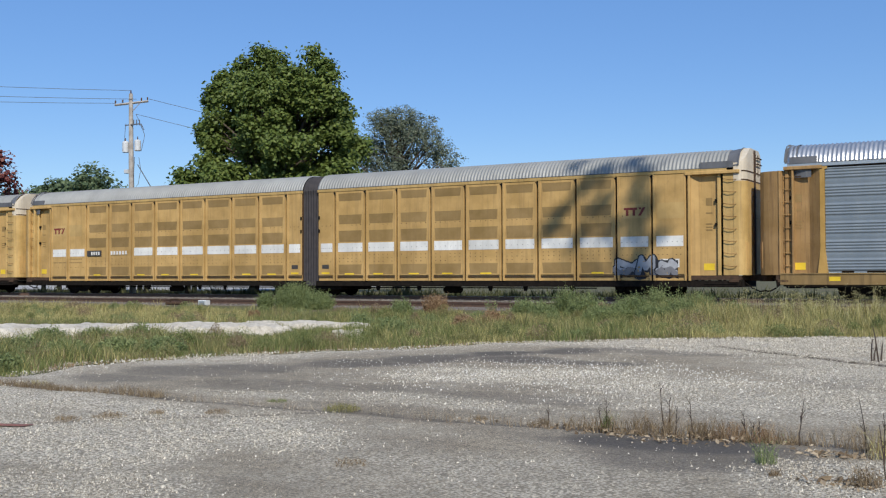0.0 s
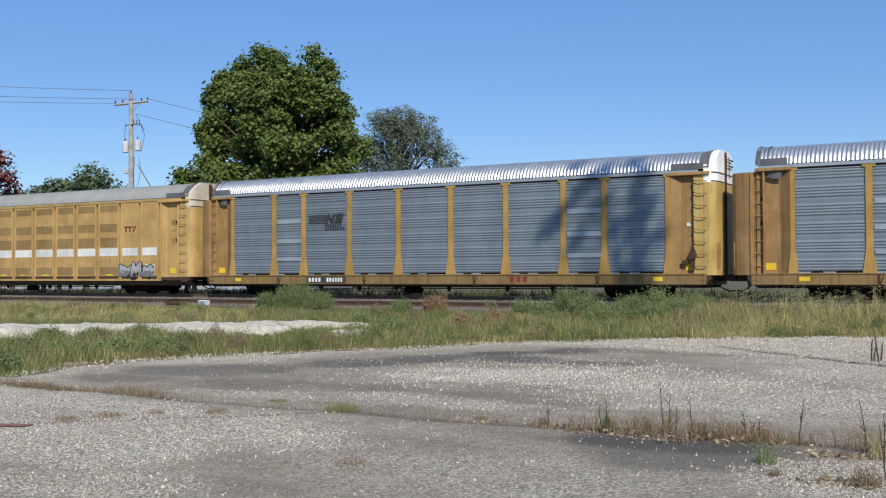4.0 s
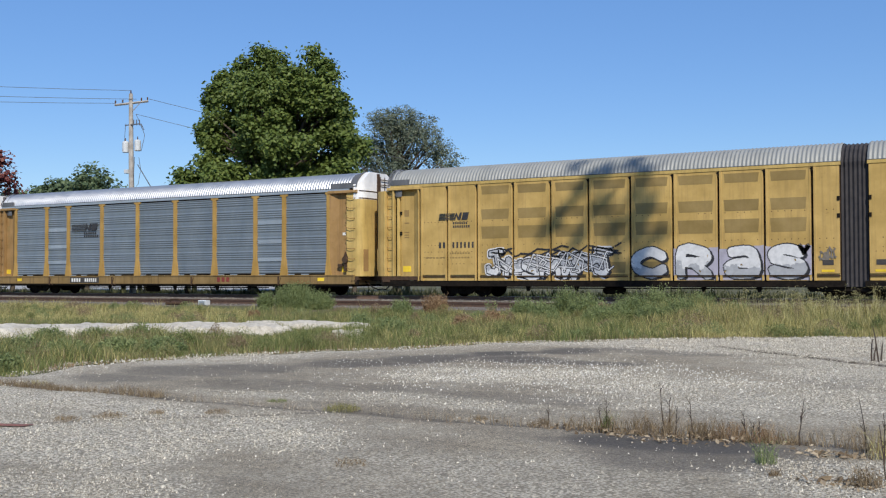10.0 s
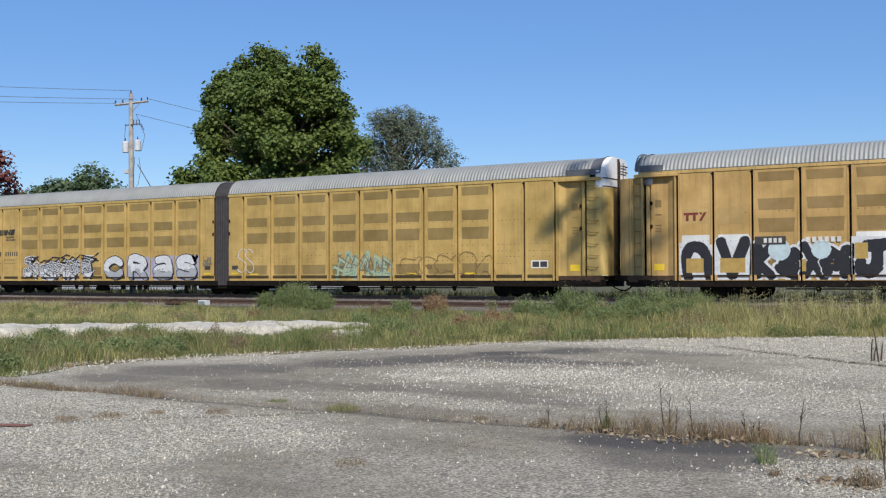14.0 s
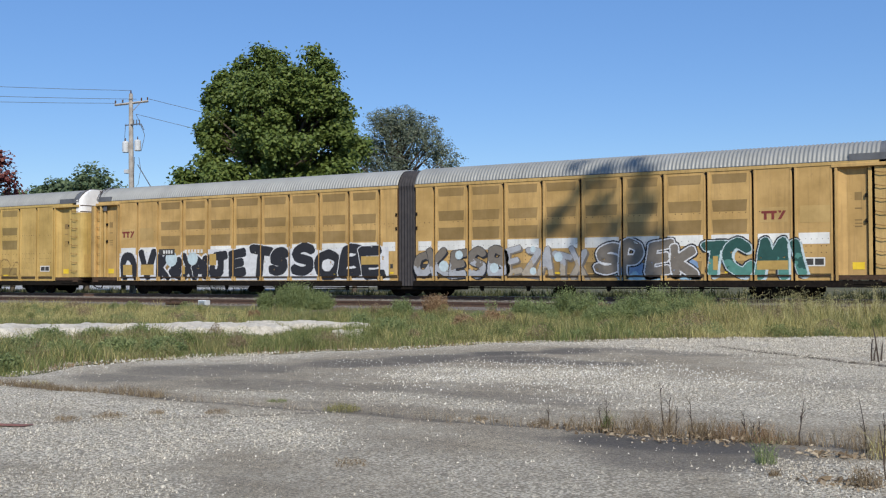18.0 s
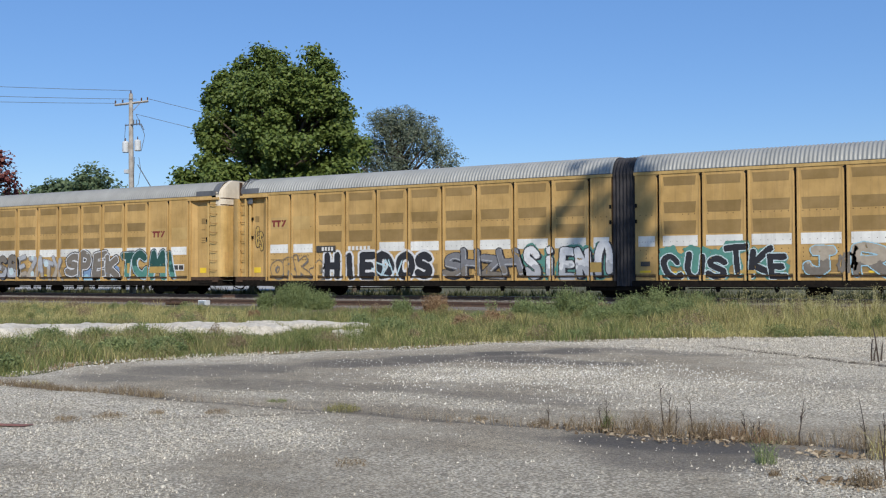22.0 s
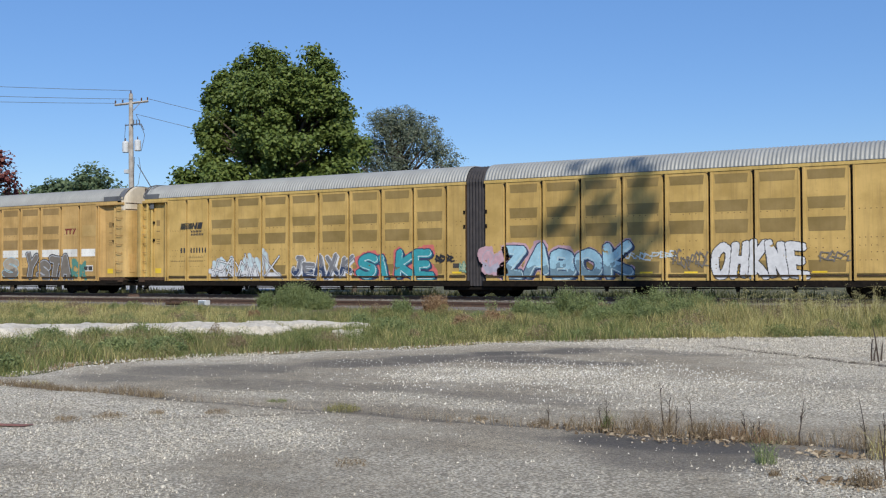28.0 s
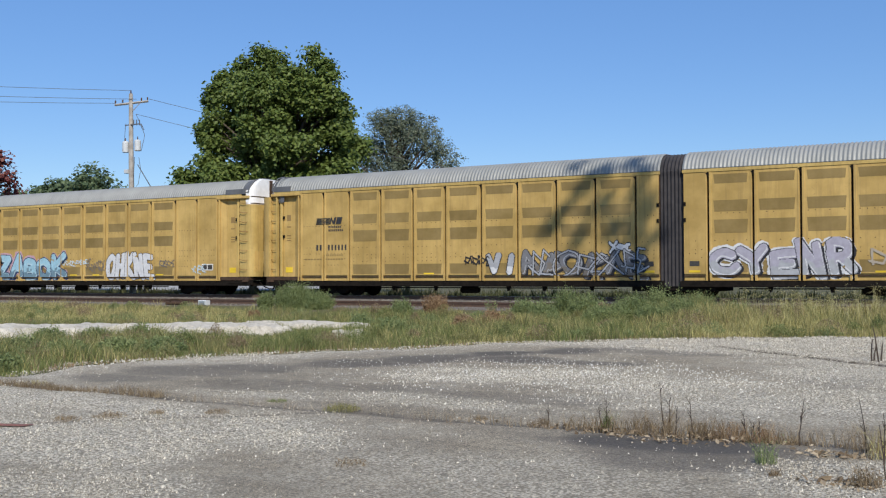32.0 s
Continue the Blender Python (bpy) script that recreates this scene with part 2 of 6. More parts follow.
# ---------------- mesh helpers ----------------
class Geo:
    """Collects vertices and faces, then makes one mesh of them."""

    def __init__(self):
        self.v, self.f, self.s = [], [], []

    def face(self, pts, slot=0):
        n = len(self.v)
        self.v.extend(tuple(p) for p in pts)
        self.f.append(tuple(range(n, n + len(pts))))
        self.s.append(slot)

    def grid(self, rows, slot=0, close=False):
        """Skin rows of points (lists of one length)."""
        n, w = len(self.v), len(rows[0])
        for r in rows:
            self.v.extend(tuple(p) for p in r)
        for i in range(len(rows) - 1):
            for j in range(w if close else w - 1):
                a, b = n + i * w + j, n + i * w + (j + 1) % w
                self.f.append((a, b, b + w, a + w))
                self.s.append(slot)

    def prism(self, outline, axis, a, b, slot=0):
        """Extrude a 2D outline along an axis (0, 1 or 2) from a to b, with both caps."""
        def put(p, h):
            q = list(p)
            q.insert(axis, h)
            return tuple(q)
        n, w = len(self.v), len(outline)
        self.v.extend(put(p, a) for p in outline)
        self.v.extend(put(p, b) for p in outline)
        for j in range(w):
            k = (j + 1) % w
            self.f.append((n + j, n + k, n + w + k, n + w + j))
            self.s.append(slot)
        self.f.append(tuple(range(n + w - 1, n - 1, -1)))
        self.f.append(tuple(range(n + w, n + 2 * w)))
        self.s += [slot, slot]

    def box(self, x0, x1, y0, y1, z0, z1, slot=0, c=0.0):
        """A box, its edges along its longest side chamfered by c."""
        d = (x1 - x0, y1 - y0, z1 - z0)
        ax = d.index(max(d))
        lo, hi = [x0, y0, z0], [x1, y1, z1]
        u = [i for i in range(3) if i != ax]
        (a0, a1), (b0, b1) = (lo[u[0]], hi[u[0]]), (lo[u[1]], hi[u[1]])
        if c:
            o = [(a0 + c, b0), (a1 - c, b0), (a1, b0 + c), (a1, b1 - c), (a1 - c, b1), (a0 + c, b1), (a0, b1 - c), (a0, b0 + c)]
        else:
            o = [(a0, b0), (a1, b0), (a1, b1), (a0, b1)]
        self.prism(o, ax, lo[ax], hi[ax], slot)

    def tube(self, pts, r, n=6, slot=0):
        """A tube along points; r one radius or one for each point."""
        pts = [Vector(p) for p in pts]
        rr = r if isinstance(r, (list, tuple)) else [r] * len(pts)
        rows = []
        for i, p in enumerate(pts):
            d = (pts[min(i + 1, len(pts) - 1)] - pts[max(i - 1, 0)]).normalized()
            up = Vector((0, 0, 1)) if abs(d.z) < 0.9 else Vector((1, 0, 0))
            a = d.cross(up).normalized()
            b = a.cross(d)
            rows.append([p + (a * math.cos(2 * math.pi * k / n) + b * math.sin(2 * math.pi * k / n)) * rr[i] for k in range(n)])
        self.grid(rows, slot, True)
        self.face(list(reversed(rows[0])), slot)
        self.face(rows[-1], slot)

    def disc(self, x, y, z, r, axis, depth, n=12, slot=0):
        o = [(r * math.cos(2 * math.pi * k / n), r * math.sin(2 * math.pi * k / n)) for k in range(n)]
        c = [x, y, z]
        u = [i for i in range(3) if i != axis]
        o = [(c[u[0]] + p, c[u[1]] + q) for p, q in o]
        self.prism(o, axis, c[axis] - depth / 2, c[axis] + depth / 2, slot)

    def mesh(self, name, *mats, smooth=False):
        me = bpy.data.meshes.new(name)
        me.from_pydata(self.v, [], self.f)
        for m in mats:
            me.materials.append(m)
        if len(mats) > 1:
            me.polygons.foreach_set("material_index", self.s)
        bm = bmesh.new()
        bm.from_mesh(me)
        bmesh.ops.recalc_face_normals(bm, faces=bm.faces)
        bm.to_mesh(me)
        bm.free()
        if smooth:
            me.polygons.foreach_set("use_smooth", [True] * len(me.polygons))
        return me


def part(name, geo, material, parent, label="", at=None):
    """One mesh object under a thing or a part. geo: a Geo, or mesh data to share."""
    if isinstance(geo, Geo):
        mats = material if isinstance(material, (list, tuple)) else (material,)
        geo = geo.mesh(name, *mats)
    ob = new(name, geo)
    ob.parent = parent
    if at:
        ob.location = at
    return tagged(ob, label)


def solo(name, geo, material, label, category="", group="", kind="", smooth=False):
    mats = material if isinstance(material, (list, tuple)) else (material,)
    return tagged(new(name, geo.mesh(name, *mats, smooth=smooth)), label, category, group, kind)


def cloud(name, V, F, material, smooth=False):
    """A mesh from numpy arrays: V (n, 3), F a list of arrays of faces of one length each."""
    me = bpy.data.meshes.new(name)
    loops = np.concatenate([f.ravel() for f in F])
    sizes = np.concatenate([np.full(len(f), f.shape[1]) for f in F])
    me.vertices.add(len(V))
    me.vertices.foreach_set("co", V.astype(np.float32).ravel())
    me.loops.add(len(loops))
    me.loops.foreach_set("vertex_index", loops.astype(np.int32))
    me.polygons.add(len(sizes))
    me.polygons.foreach_set("loop_start", np.concatenate([[0], np.cumsum(sizes)[:-1]]).astype(np.int32))
    me.update(calc_edges=True)
    me.materials.append(material)
    me.polygons.foreach_set("use_smooth", [smooth] * len(sizes))
    return me


RNG = np.random.default_rng(7)


def blades(base, height, width, lean=0.35):
    """Grass blades: base (n, 3), height and width (n). Returns vertices and faces."""
    n = len(base)
    a = RNG.uniform(0, 2 * np.pi, n)
    side = np.stack([np.cos(a), np.sin(a), np.zeros(n)], 1) * width[:, None] * 0.5
    b = RNG.uniform(0, 2 * np.pi, n)
    tilt = np.stack([np.cos(b), np.sin(b), np.zeros(n)], 1) * (RNG.uniform(0.1, 1, n) * lean * height)[:, None]
    up = np.zeros((n, 3))
    up[:, 2] = height
    mid = base + up * 0.55 + tilt * 0.35
    V = np.stack([base - side, base + side, mid + side * 0.8, mid - side * 0.8, base + up + tilt], 1).reshape(-1, 3)
    i = np.arange(n)[:, None] * 5
    return V, [i + np.array([0, 1, 2, 3]), i + np.array([3, 2, 4])]


def leaves(centre, normal, size, long=1.5):
    """Leaves, pointed at both ends and folded a little along the rib."""
    n = len(centre)
    normal = normal / (np.linalg.norm(normal, axis=1, keepdims=True) + 1e-9)
    t = np.cross(normal, RNG.normal(size=(n, 3)))
    t /= np.linalg.norm(t, axis=1, keepdims=True) + 1e-9
    u = np.cross(normal, t)
    s = size[:, None] * 0.5
    V = np.stack([centre - t * s * long, centre + u * s + normal * s * 0.25, centre + t * s * long, centre - u * s + normal * s * 0.25], 1).reshape(-1, 3)
    i = np.arange(n)[:, None] * 4
    return V, [i + np.array([0, 1, 2]), i + np.array([0, 2, 3])]


def stones(base, size):
    """Small angular stones, five corners each."""
    n = len(base)
    a = RNG.uniform(0, 2 * np.pi, n)
    ring = []
    for k in range(4):
        r = size * RNG.uniform(0.6, 1.1, n) * 0.5
        ring.append(base + np.stack([np.cos(a + k * 1.571) * r, np.sin(a + k * 1.571) * r, -0.1 * size], 1))
    top = base + np.stack([RNG.normal(0, 0.15, n) * size, RNG.normal(0, 0.15, n) * size, size * RNG.uniform(0.35, 0.7, n)], 1)
    V = np.stack(ring + [top], 1).reshape(-1, 3)
    i = np.arange(n)[:, None] * 5
    return V, [np.concatenate([i + np.array(q) for q in ([0, 1, 4], [1, 2, 4], [2, 3, 4], [3, 0, 4])])]


def smooth01(x):
    x = np.clip(x, 0, 1)
    return x * x * (3 - 2 * x)


def rnd2(x, y, scale, seed=0.0):
    """Soft value noise for arrays, 0 to 1."""
    out = np.zeros_like(x, dtype=float)
    for k, (s, w) in enumerate(((1, 0.55), (2.1, 0.3), (4.3, 0.15))):
        u, v = x * s / scale + seed * 7.3 + k * 11.7, y * s / scale + seed * 3.1 + k * 5.9
        i, j = np.floor(u), np.floor(v)
        fu, fv = smooth01(u - i), smooth01(v - j)

        def h(a, b):
            q = np.sin(a * 127.1 + b * 311.7 + seed * 17.0) * 43758.5453
            return q - np.floor(q)
        out += w * ((h(i, j) * (1 - fu) + h(i + 1, j) * fu) * (1 - fv) + (h(i, j + 1) * (1 - fu) + h(i + 1, j + 1) * fu) * fv)
    return out


# ---------------- ground, paving, track ----------------
SIDING = 38.85        # centre line of the siding before the track


def lie(x, y):
    """Height of the natural ground: a flat yard that rises to the railway bank and falls again behind it."""
    x, y = np.asarray(x, float), np.asarray(y, float)
    bank = 0.30 * smooth01((y - 29) / 9.0) * (1 - smooth01((y - 47) / 9.0))
    rough = (rnd2(x, y, 3.0, 1.0) - 0.5) * 0.10 * smooth01((y - 24) / 6.0)
    return bank + rough * (np.abs(y - TRACK) > 2.6)


def ground():
    near = np.arange(-70, 30.1, 0.8)
    xs = np.concatenate([[-3000, -1200, -500, -250, -130, -95], near, [45, 80, 160, 400, 1200, 3000]])
    ys = np.concatenate([[-3000, -900, -250, -80, -30, -12], np.arange(-4, 64, 0.8), [75, 95, 140, 240, 500, 1200, 3500]])
    X, Y = np.meshgrid(xs, ys)
    V = np.stack([X, Y, lie(X, Y) - 0.02], 2).reshape(-1, 3)
    w = len(xs)
    i = (np.arange(len(ys) - 1)[:, None] * w + np.arange(w - 1)[None]).ravel()[:, None]
    me = cloud("ground", V, [i + np.array([0, 1, w + 1, w])], SOIL, True)
    tagged(new("ground", me), "weedy soil yard rising to a railway bank", "ground", kind="structure")


def paved(x, y):
    """Above 0 on the paving, in metres from its ragged edge."""
    wob = (rnd2(x, y, 1.4, 4.0) - 0.5) * 1.0
    # the edge slants away from the yard's corner towards the track
    edge = np.interp(y, (10.8, 12.3, 14.5, 16.8, 18.7, 21.0, 23.0, 25.0, 27.0, 28.6, 29.2), (-14.6, -15.4, -15.0, -14.2, -13.3, -11.9, -10.8, -9.1, -6.9, -3.6, 6.0))
    side = np.where(y < 10.8, x + 60, (x - edge) * 0.75)
    return np.minimum(side + wob, 29.0 - y + wob * 0.3)


# pale worn patches and dark tarry streaks: centre, half sizes, strength
BLOBS_CHIPS = ((-9.0, 7.6, 3.2, 2.6, 0.72), (-12.5, 8.5, 3.5, 2.5, 0.7), (-6.3, 5.3, 2.0, 0.9, 0.5), (-7.4, 6.4, 1.6, 0.9, 0.55), (-9.6, 8.9, 2.2, 1.0, 0.6), (-8.3, 14.6, 1.8, 1.4, 0.72), (-6.3, 15.0, 2.2, 1.5, 0.75), (-4.6, 14.4, 1.8, 1.4, 0.62), (-7.0, 11.4, 2.4, 0.7, 0.5),
               (-5.5, 25.0, 5.5, 5.0, 1.0), (-13.6, 16.0, 1.2, 3.0, 0.35), (-1.4, 8.6, 0.9, 1.0, 0.95), (-2.0, 16.5, 2.6, 4.0, 0.5), (-3.0, 25.0, 5.0, 4.0, 0.9), (-9.5, 23.5, 3.0, 2.5, 0.45), (-4.2, 12.6, 2.0, 0.9, 0.4), (-3.4, 20.0, 1.6, 2.2, 0.5), (-9.4, 10.9, 1.6, 0.5, 0.4))
BLOBS_FINE = ((-4.0, 7.4, 2.2, 1.8, 0.42), (-2.6, 12.5, 2.4, 1.6, 0.4), (-1.8, 19.0, 2.6, 3.0, 0.4))
BLOBS_DARK = ((-12.6, 12.9, 1.5, 1.0, 0.55), (-12.0, 14.2, 1.3, 1.1, 0.65), (-11.2, 15.8, 1.2, 1.2, 0.75), (-10.4, 17.3, 1.1, 1.3, 0.80), (-9.6, 18.8, 1.0, 1.3, 0.95), (-8.8, 20.2, 0.9, 1.2, 0.85), (-2.6, 8.9, 1.3, 0.8, 0.6), (-8.0, 21.4, 0.9, 1.0, 0.45), (-8.5, 17.7, 1.3, 0.8, 0.8), (-7.3, 17.6, 1.3, 0.6, 0.65), (-12.6, 11.6, 1.2, 0.6, 0.5), (-6.0, 12.2, 1.5, 0.6, 0.4), (-6.6, 20.6, 1.6, 0.8, 0.40),
              (-10.0, 12.0, 1.6, 0.9, 0.35), (-8.0, 12.3, 1.2, 0.6, 0.35), (-3.1, 9.6, 1.6, 0.6, 1.0), (-2.2, 9.1, 0.9, 0.5, 0.5), (-2.4, 16.2, 1.6, 1.2, 0.25), (-1.75, 8.3, 0.25, 0.5, 0.3))


def blobs(x, y, table):
    out = np.zeros_like(x)
    dx, dy = (rnd2(x, y, 1.1, 8.0) - 0.5) * 1.6, (rnd2(x, y, 1.3, 9.0) - 0.5) * 1.6
    for cx, cy, rx, ry, w in table:
        d = np.sqrt(((x + dx * rx * 0.6 - cx) / rx) ** 2 + ((y + dy * ry * 0.6 - cy) / ry) ** 2)
        out = np.maximum(out, w * (1 - smooth01((d - 0.5) / 0.6)))
    return out


def crack_dist(x, y):
    """Distance to the joints and cracks in the paving."""
    w = (rnd2(x, y * 0, 1.2, 3.0) - 0.5) * 0.35
    a = np.where((x > -30) & (x < 12), np.abs(y - 10.05 - w), 9.0)
    t = np.clip((x + 9.9) / 2.8, 0, 1)
    b = np.where((x > -12) & (x < -7.0), np.abs(y - (7.2 + 3.0 * t) - w), 9.0)
    c = np.where((x > -6.6) & (x < 3), np.abs(y - (19.6 - (x + 2.6) * 0.93) - w) * 0.5, 9.0)
    return np.minimum(np.minimum(a, b), c)


def paving():
    xs, ys = np.arange(-34, 14, 0.125), np.arange(-14, 30.6, 0.125)
    X, Y = np.meshgrid(xs, ys)
    edge = paved(X, Y)
    crack = crack_dist(X, Y)
    Z = 0.035 + (rnd2(X, Y, 2.5, 2.0) - 0.5) * 0.05 - 0.07 * (1 - smooth01(edge / 0.5)) - 0.03 * (1 - smooth01(crack / 0.12))
    V = np.stack([X, Y, Z], 2).reshape(-1, 3)
    w = len(xs)
    keep = (edge > -0.25)[:-1, :-1]
    i = (np.arange(len(ys) - 1)[:, None] * w + np.arange(w - 1)[None])[keep][:, None]
    me = cloud("pavement", V, [i + np.array([0, 1, w + 1, w])], ASPHALT, True)
    chips = blobs(X, Y, BLOBS_FINE) + blobs(X, Y, BLOBS_CHIPS) * (0.55 + 1.2 * rnd2(X, Y, 0.8, 5.0)) + 0.75 * (1 - smooth01(edge / 1.8)) + 0.16 + 0.55 * (rnd2(X * 0.6, Y, 0.9, 17.0) - 0.5) + 0.45 * (rnd2(X * 0.7, Y, 0.32, 18.0) - 0.5)
    dark = np.maximum(blobs(X, Y, BLOBS_DARK), 0.85 * (1 - smooth01((crack - 0.02) / 0.14)))
    soil = np.maximum(1 - smooth01(crack / 0.5), 0.25 * rnd2(X, Y, 2.0, 6.0))
    for name, a in (("chips", chips), ("dark", dark), ("soil", soil)):
        at = me.attributes.new(name, "FLOAT", "POINT")
        at.data.foreach_set("value", np.clip(a, 0, 1).astype(np.float32).ravel())
    tagged(new("pavement", me), "cracked grey tar-and-chip yard paving", "pavement", kind="structure")


def on_paving(n, y0, y1, spread=1.0):
    """Random points in the camera's field on the ground between two distances."""
    y = RNG.uniform(y0 ** 0.5, y1 ** 0.5, n) ** 2
    x = y * np.tan(RNG.uniform(radians(-56), radians(-4), n))
    return x, y


def chips_loose():
    x, y = on_paving(560000, 4.5, 30)
    c = blobs(x, y, BLOBS_CHIPS) * (0.5 + 0.9 * rnd2(x, y, 0.8, 5.0)) + 0.045 + 0.40 * (1 - smooth01(paved(x, y) / 1.5))
    ok = (paved(x, y) > 0.0) & (RNG.uniform(0, 1, len(x)) < c * 0.68 * (0.12 + 1.9 * rnd2(x, y, 0.35, 41.0) ** 2))
    x, y = x[ok], y[ok]
    size = (0.007 + 0.021 * RNG.uniform(0, 1, len(x)) ** 1.8) * (0.75 + y / 24.0) + (RNG.uniform(0, 1, len(x)) > 0.99) * 0.015
    z = 0.035 + (rnd2(x, y, 2.5, 2.0) - 0.5) * 0.05
    V, F = stones(np.stack([x, y, z], 1), size)
    tagged(new("loose_chippings", cloud("loose_chippings", V, F, CHIP)), "pale loose stone chips strewn on paving", "gravel", kind="stuff")
    # coarse bright chips scattered thickly over the dark tar in the middle of the yard
    n = 10000
    x, y = RNG.normal(-6.5, 1.9, n), RNG.normal(15.3, 1.5, n)
    u = RNG.uniform(0, 1, n) < 0.9 * rnd2(x, y, 0.9, 43.0) ** 2.2 * (paved(x, y) > 0.3)
    x, y = x[u], y[u]
    V, F = stones(np.stack([x, y, 0.037 + (rnd2(x, y, 2.5, 2.0) - 0.5) * 0.05], 1), RNG.uniform(0.012, 0.034, len(x)))
    tagged(new("coarse_chippings", cloud("coarse_chippings", V, F, CHIP_WHITE)), "coarse whitish stone chips on dark tar", "gravel", kind="stuff")
    # crumbled pale rubble along the yard's edge in the weeds
    n = 30000
    y = RNG.uniform(11.5, 20.5, n)
    x = RNG.uniform(-17, -12, n)
    e = paved(x, y)
    u = (e > -0.45) & (e < 0.35) & (rnd2(x, y, 0.8, 47.0) > 0.40) & (RNG.uniform(0, 1, n) < 0.26 * rnd2(x, y, 0.5, 48.0))
    x, y = x[u], y[u]
    V, F = stones(np.stack([x, y, np.full(len(x), 0.02)], 1), RNG.uniform(0.014, 0.045, len(x)))
    tagged(new("edge_rubble", cloud("edge_rubble", V, F, CHIP_WHITE)), "pale crumbled stone along the paving's edge", "rubble", kind="stuff")


def track():
    g = Geo()
    prof = [(TRACK - 3.3, 0.22), (TRACK - 2.1, 0.47), (TRACK - 1.3, 0.505), (TRACK + 1.3, 0.505), (TRACK + 2.1, 0.47), (TRACK + 3.6, 0.1)]
    xs = [-320, -200, -120] + [-90 + 1.0 * i for i in range(116)] + [60, 160, 300]
    rows = []
    for x in xs:
        rows.append([(x, y, z + random.uniform(-0.03, 0.03)) for y, z in prof])
    g.grid(rows)
    solo("ballast_bed", g, BALLAST_BED, "grey crushed-stone ballast under the track", "ballast", kind="structure", smooth=True)
    n = 16000
    x = RNG.uniform(-62, 6, n)
    y = TRACK - 0.4 - RNG.uniform(0, 1, n) ** 0.8 * 3.2
    z = np.interp(y, [p[0] for p in prof], [p[1] for p in prof]) + 0.005
    V, F = stones(np.stack([x, y, z], 1), RNG.uniform(0.04, 0.09, n))
    tagged(new("ballast_stones", cloud("ballast_stones", V, F, BALLAST)), "loose grey ballast stones along the track", "ballast", kind="stuff")
    # an unused siding on the near side, lower than the main track
    g = Geo()
    near = [(36.3, 0.12), (37.1, 0.30), (37.6, 0.33), (40.3, 0.33), (TRACK - 2.2, 0.36), (TRACK - 1.9, 0.30)]
    g.grid([[(x, y, z + random.uniform(-0.025, 0.025)) for y, z in near] for x in xs])
    solo("siding_bed", g, BALLAST_BED, "dirty ballast under a rusty siding", "ballast", kind="structure", smooth=True)
    n = 9000
    x, y = RNG.uniform(-62, 6, n), RNG.uniform(36.6, 40.4, n)
    V, F = stones(np.stack([x, y, np.interp(y, [p[0] for p in near], [p[1] for p in near])], 1), RNG.uniform(0.03, 0.08, n))
    tagged(new("siding_stones", cloud("siding_stones", V, F, BALLAST)), "loose ballast stones on the siding", "ballast", kind="stuff")
    head = [(-0.075, 0.0), (0.075, 0.0), (0.075, 0.012), (0.012, 0.035), (0.012, 0.125), (0.037, 0.135), (0.037, 0.168), (-0.037, 0.168), (-0.037, 0.135), (-0.012, 0.125), (-0.012, 0.035), (-0.075, 0.012)]
    for i, y in enumerate((TRACK - 0.755, TRACK + 0.755)):
        g = Geo()
        g.prism([(y + a, RAIL - 0.172 + b) for a, b in head], 0, -300, 200)
        g.box(-300, 200, y - 0.03, y + 0.03, RAIL - 0.0035, RAIL, 1)
        solo("rail", g, (RUST, SHINY_RAIL), "rusty steel rail with a worn bright head", "rail", "rails of the track", kind="structure")
    for y in (SIDING - 0.755, SIDING + 0.755):
        g = Geo()
        g.prism([(y + a, 0.505 - 0.172 + b) for a, b in head], 0, -300, 200)
        solo("siding_rail", g, DARK_RUST, "dark rusty rail of an unused siding", "rail", "rails of the siding", kind="structure")
    g = Geo()
    g.box(-0.11, 0.11, -1.3, 1.3, -0.17, 0, 0, 0.012)
    for s in (-0.755, 0.755):
        g.box(-0.09, 0.09, s - 0.17, s + 0.17, 0, 0.018, 1)
        g.tube([(0.06, s - 0.11, 0.01), (0.06, s - 0.11, 0.05)], 0.02, 6, 1)
    me = g.mesh("sleeper", TIE, RUST)
    track_ties = tagged(new("track_ties"), "dark creosoted wooden ties under the rails", "railway ties", kind="structure")
    for i in range(130):
        ob = new("sleeper", me)
        ob.parent = track_ties
        ob.location = (-66 + i * 0.56, TRACK + random.uniform(-0.05, 0.05), RAIL - 0.175)
        ob.rotation_euler = (0, 0, random.uniform(-0.015, 0.015))
    siding_ties = tagged(new("siding_ties"), "half-buried wooden ties of the siding", "railway ties", kind="structure")
    for i in range(120):
        ob = new("sleeper", me)
        ob.parent = siding_ties
        ob.location = (-62 + i * 0.58, SIDING + random.uniform(-0.07, 0.07), 0.335)
        ob.rotation_euler = (0, 0, random.uniform(-0.02, 0.02))


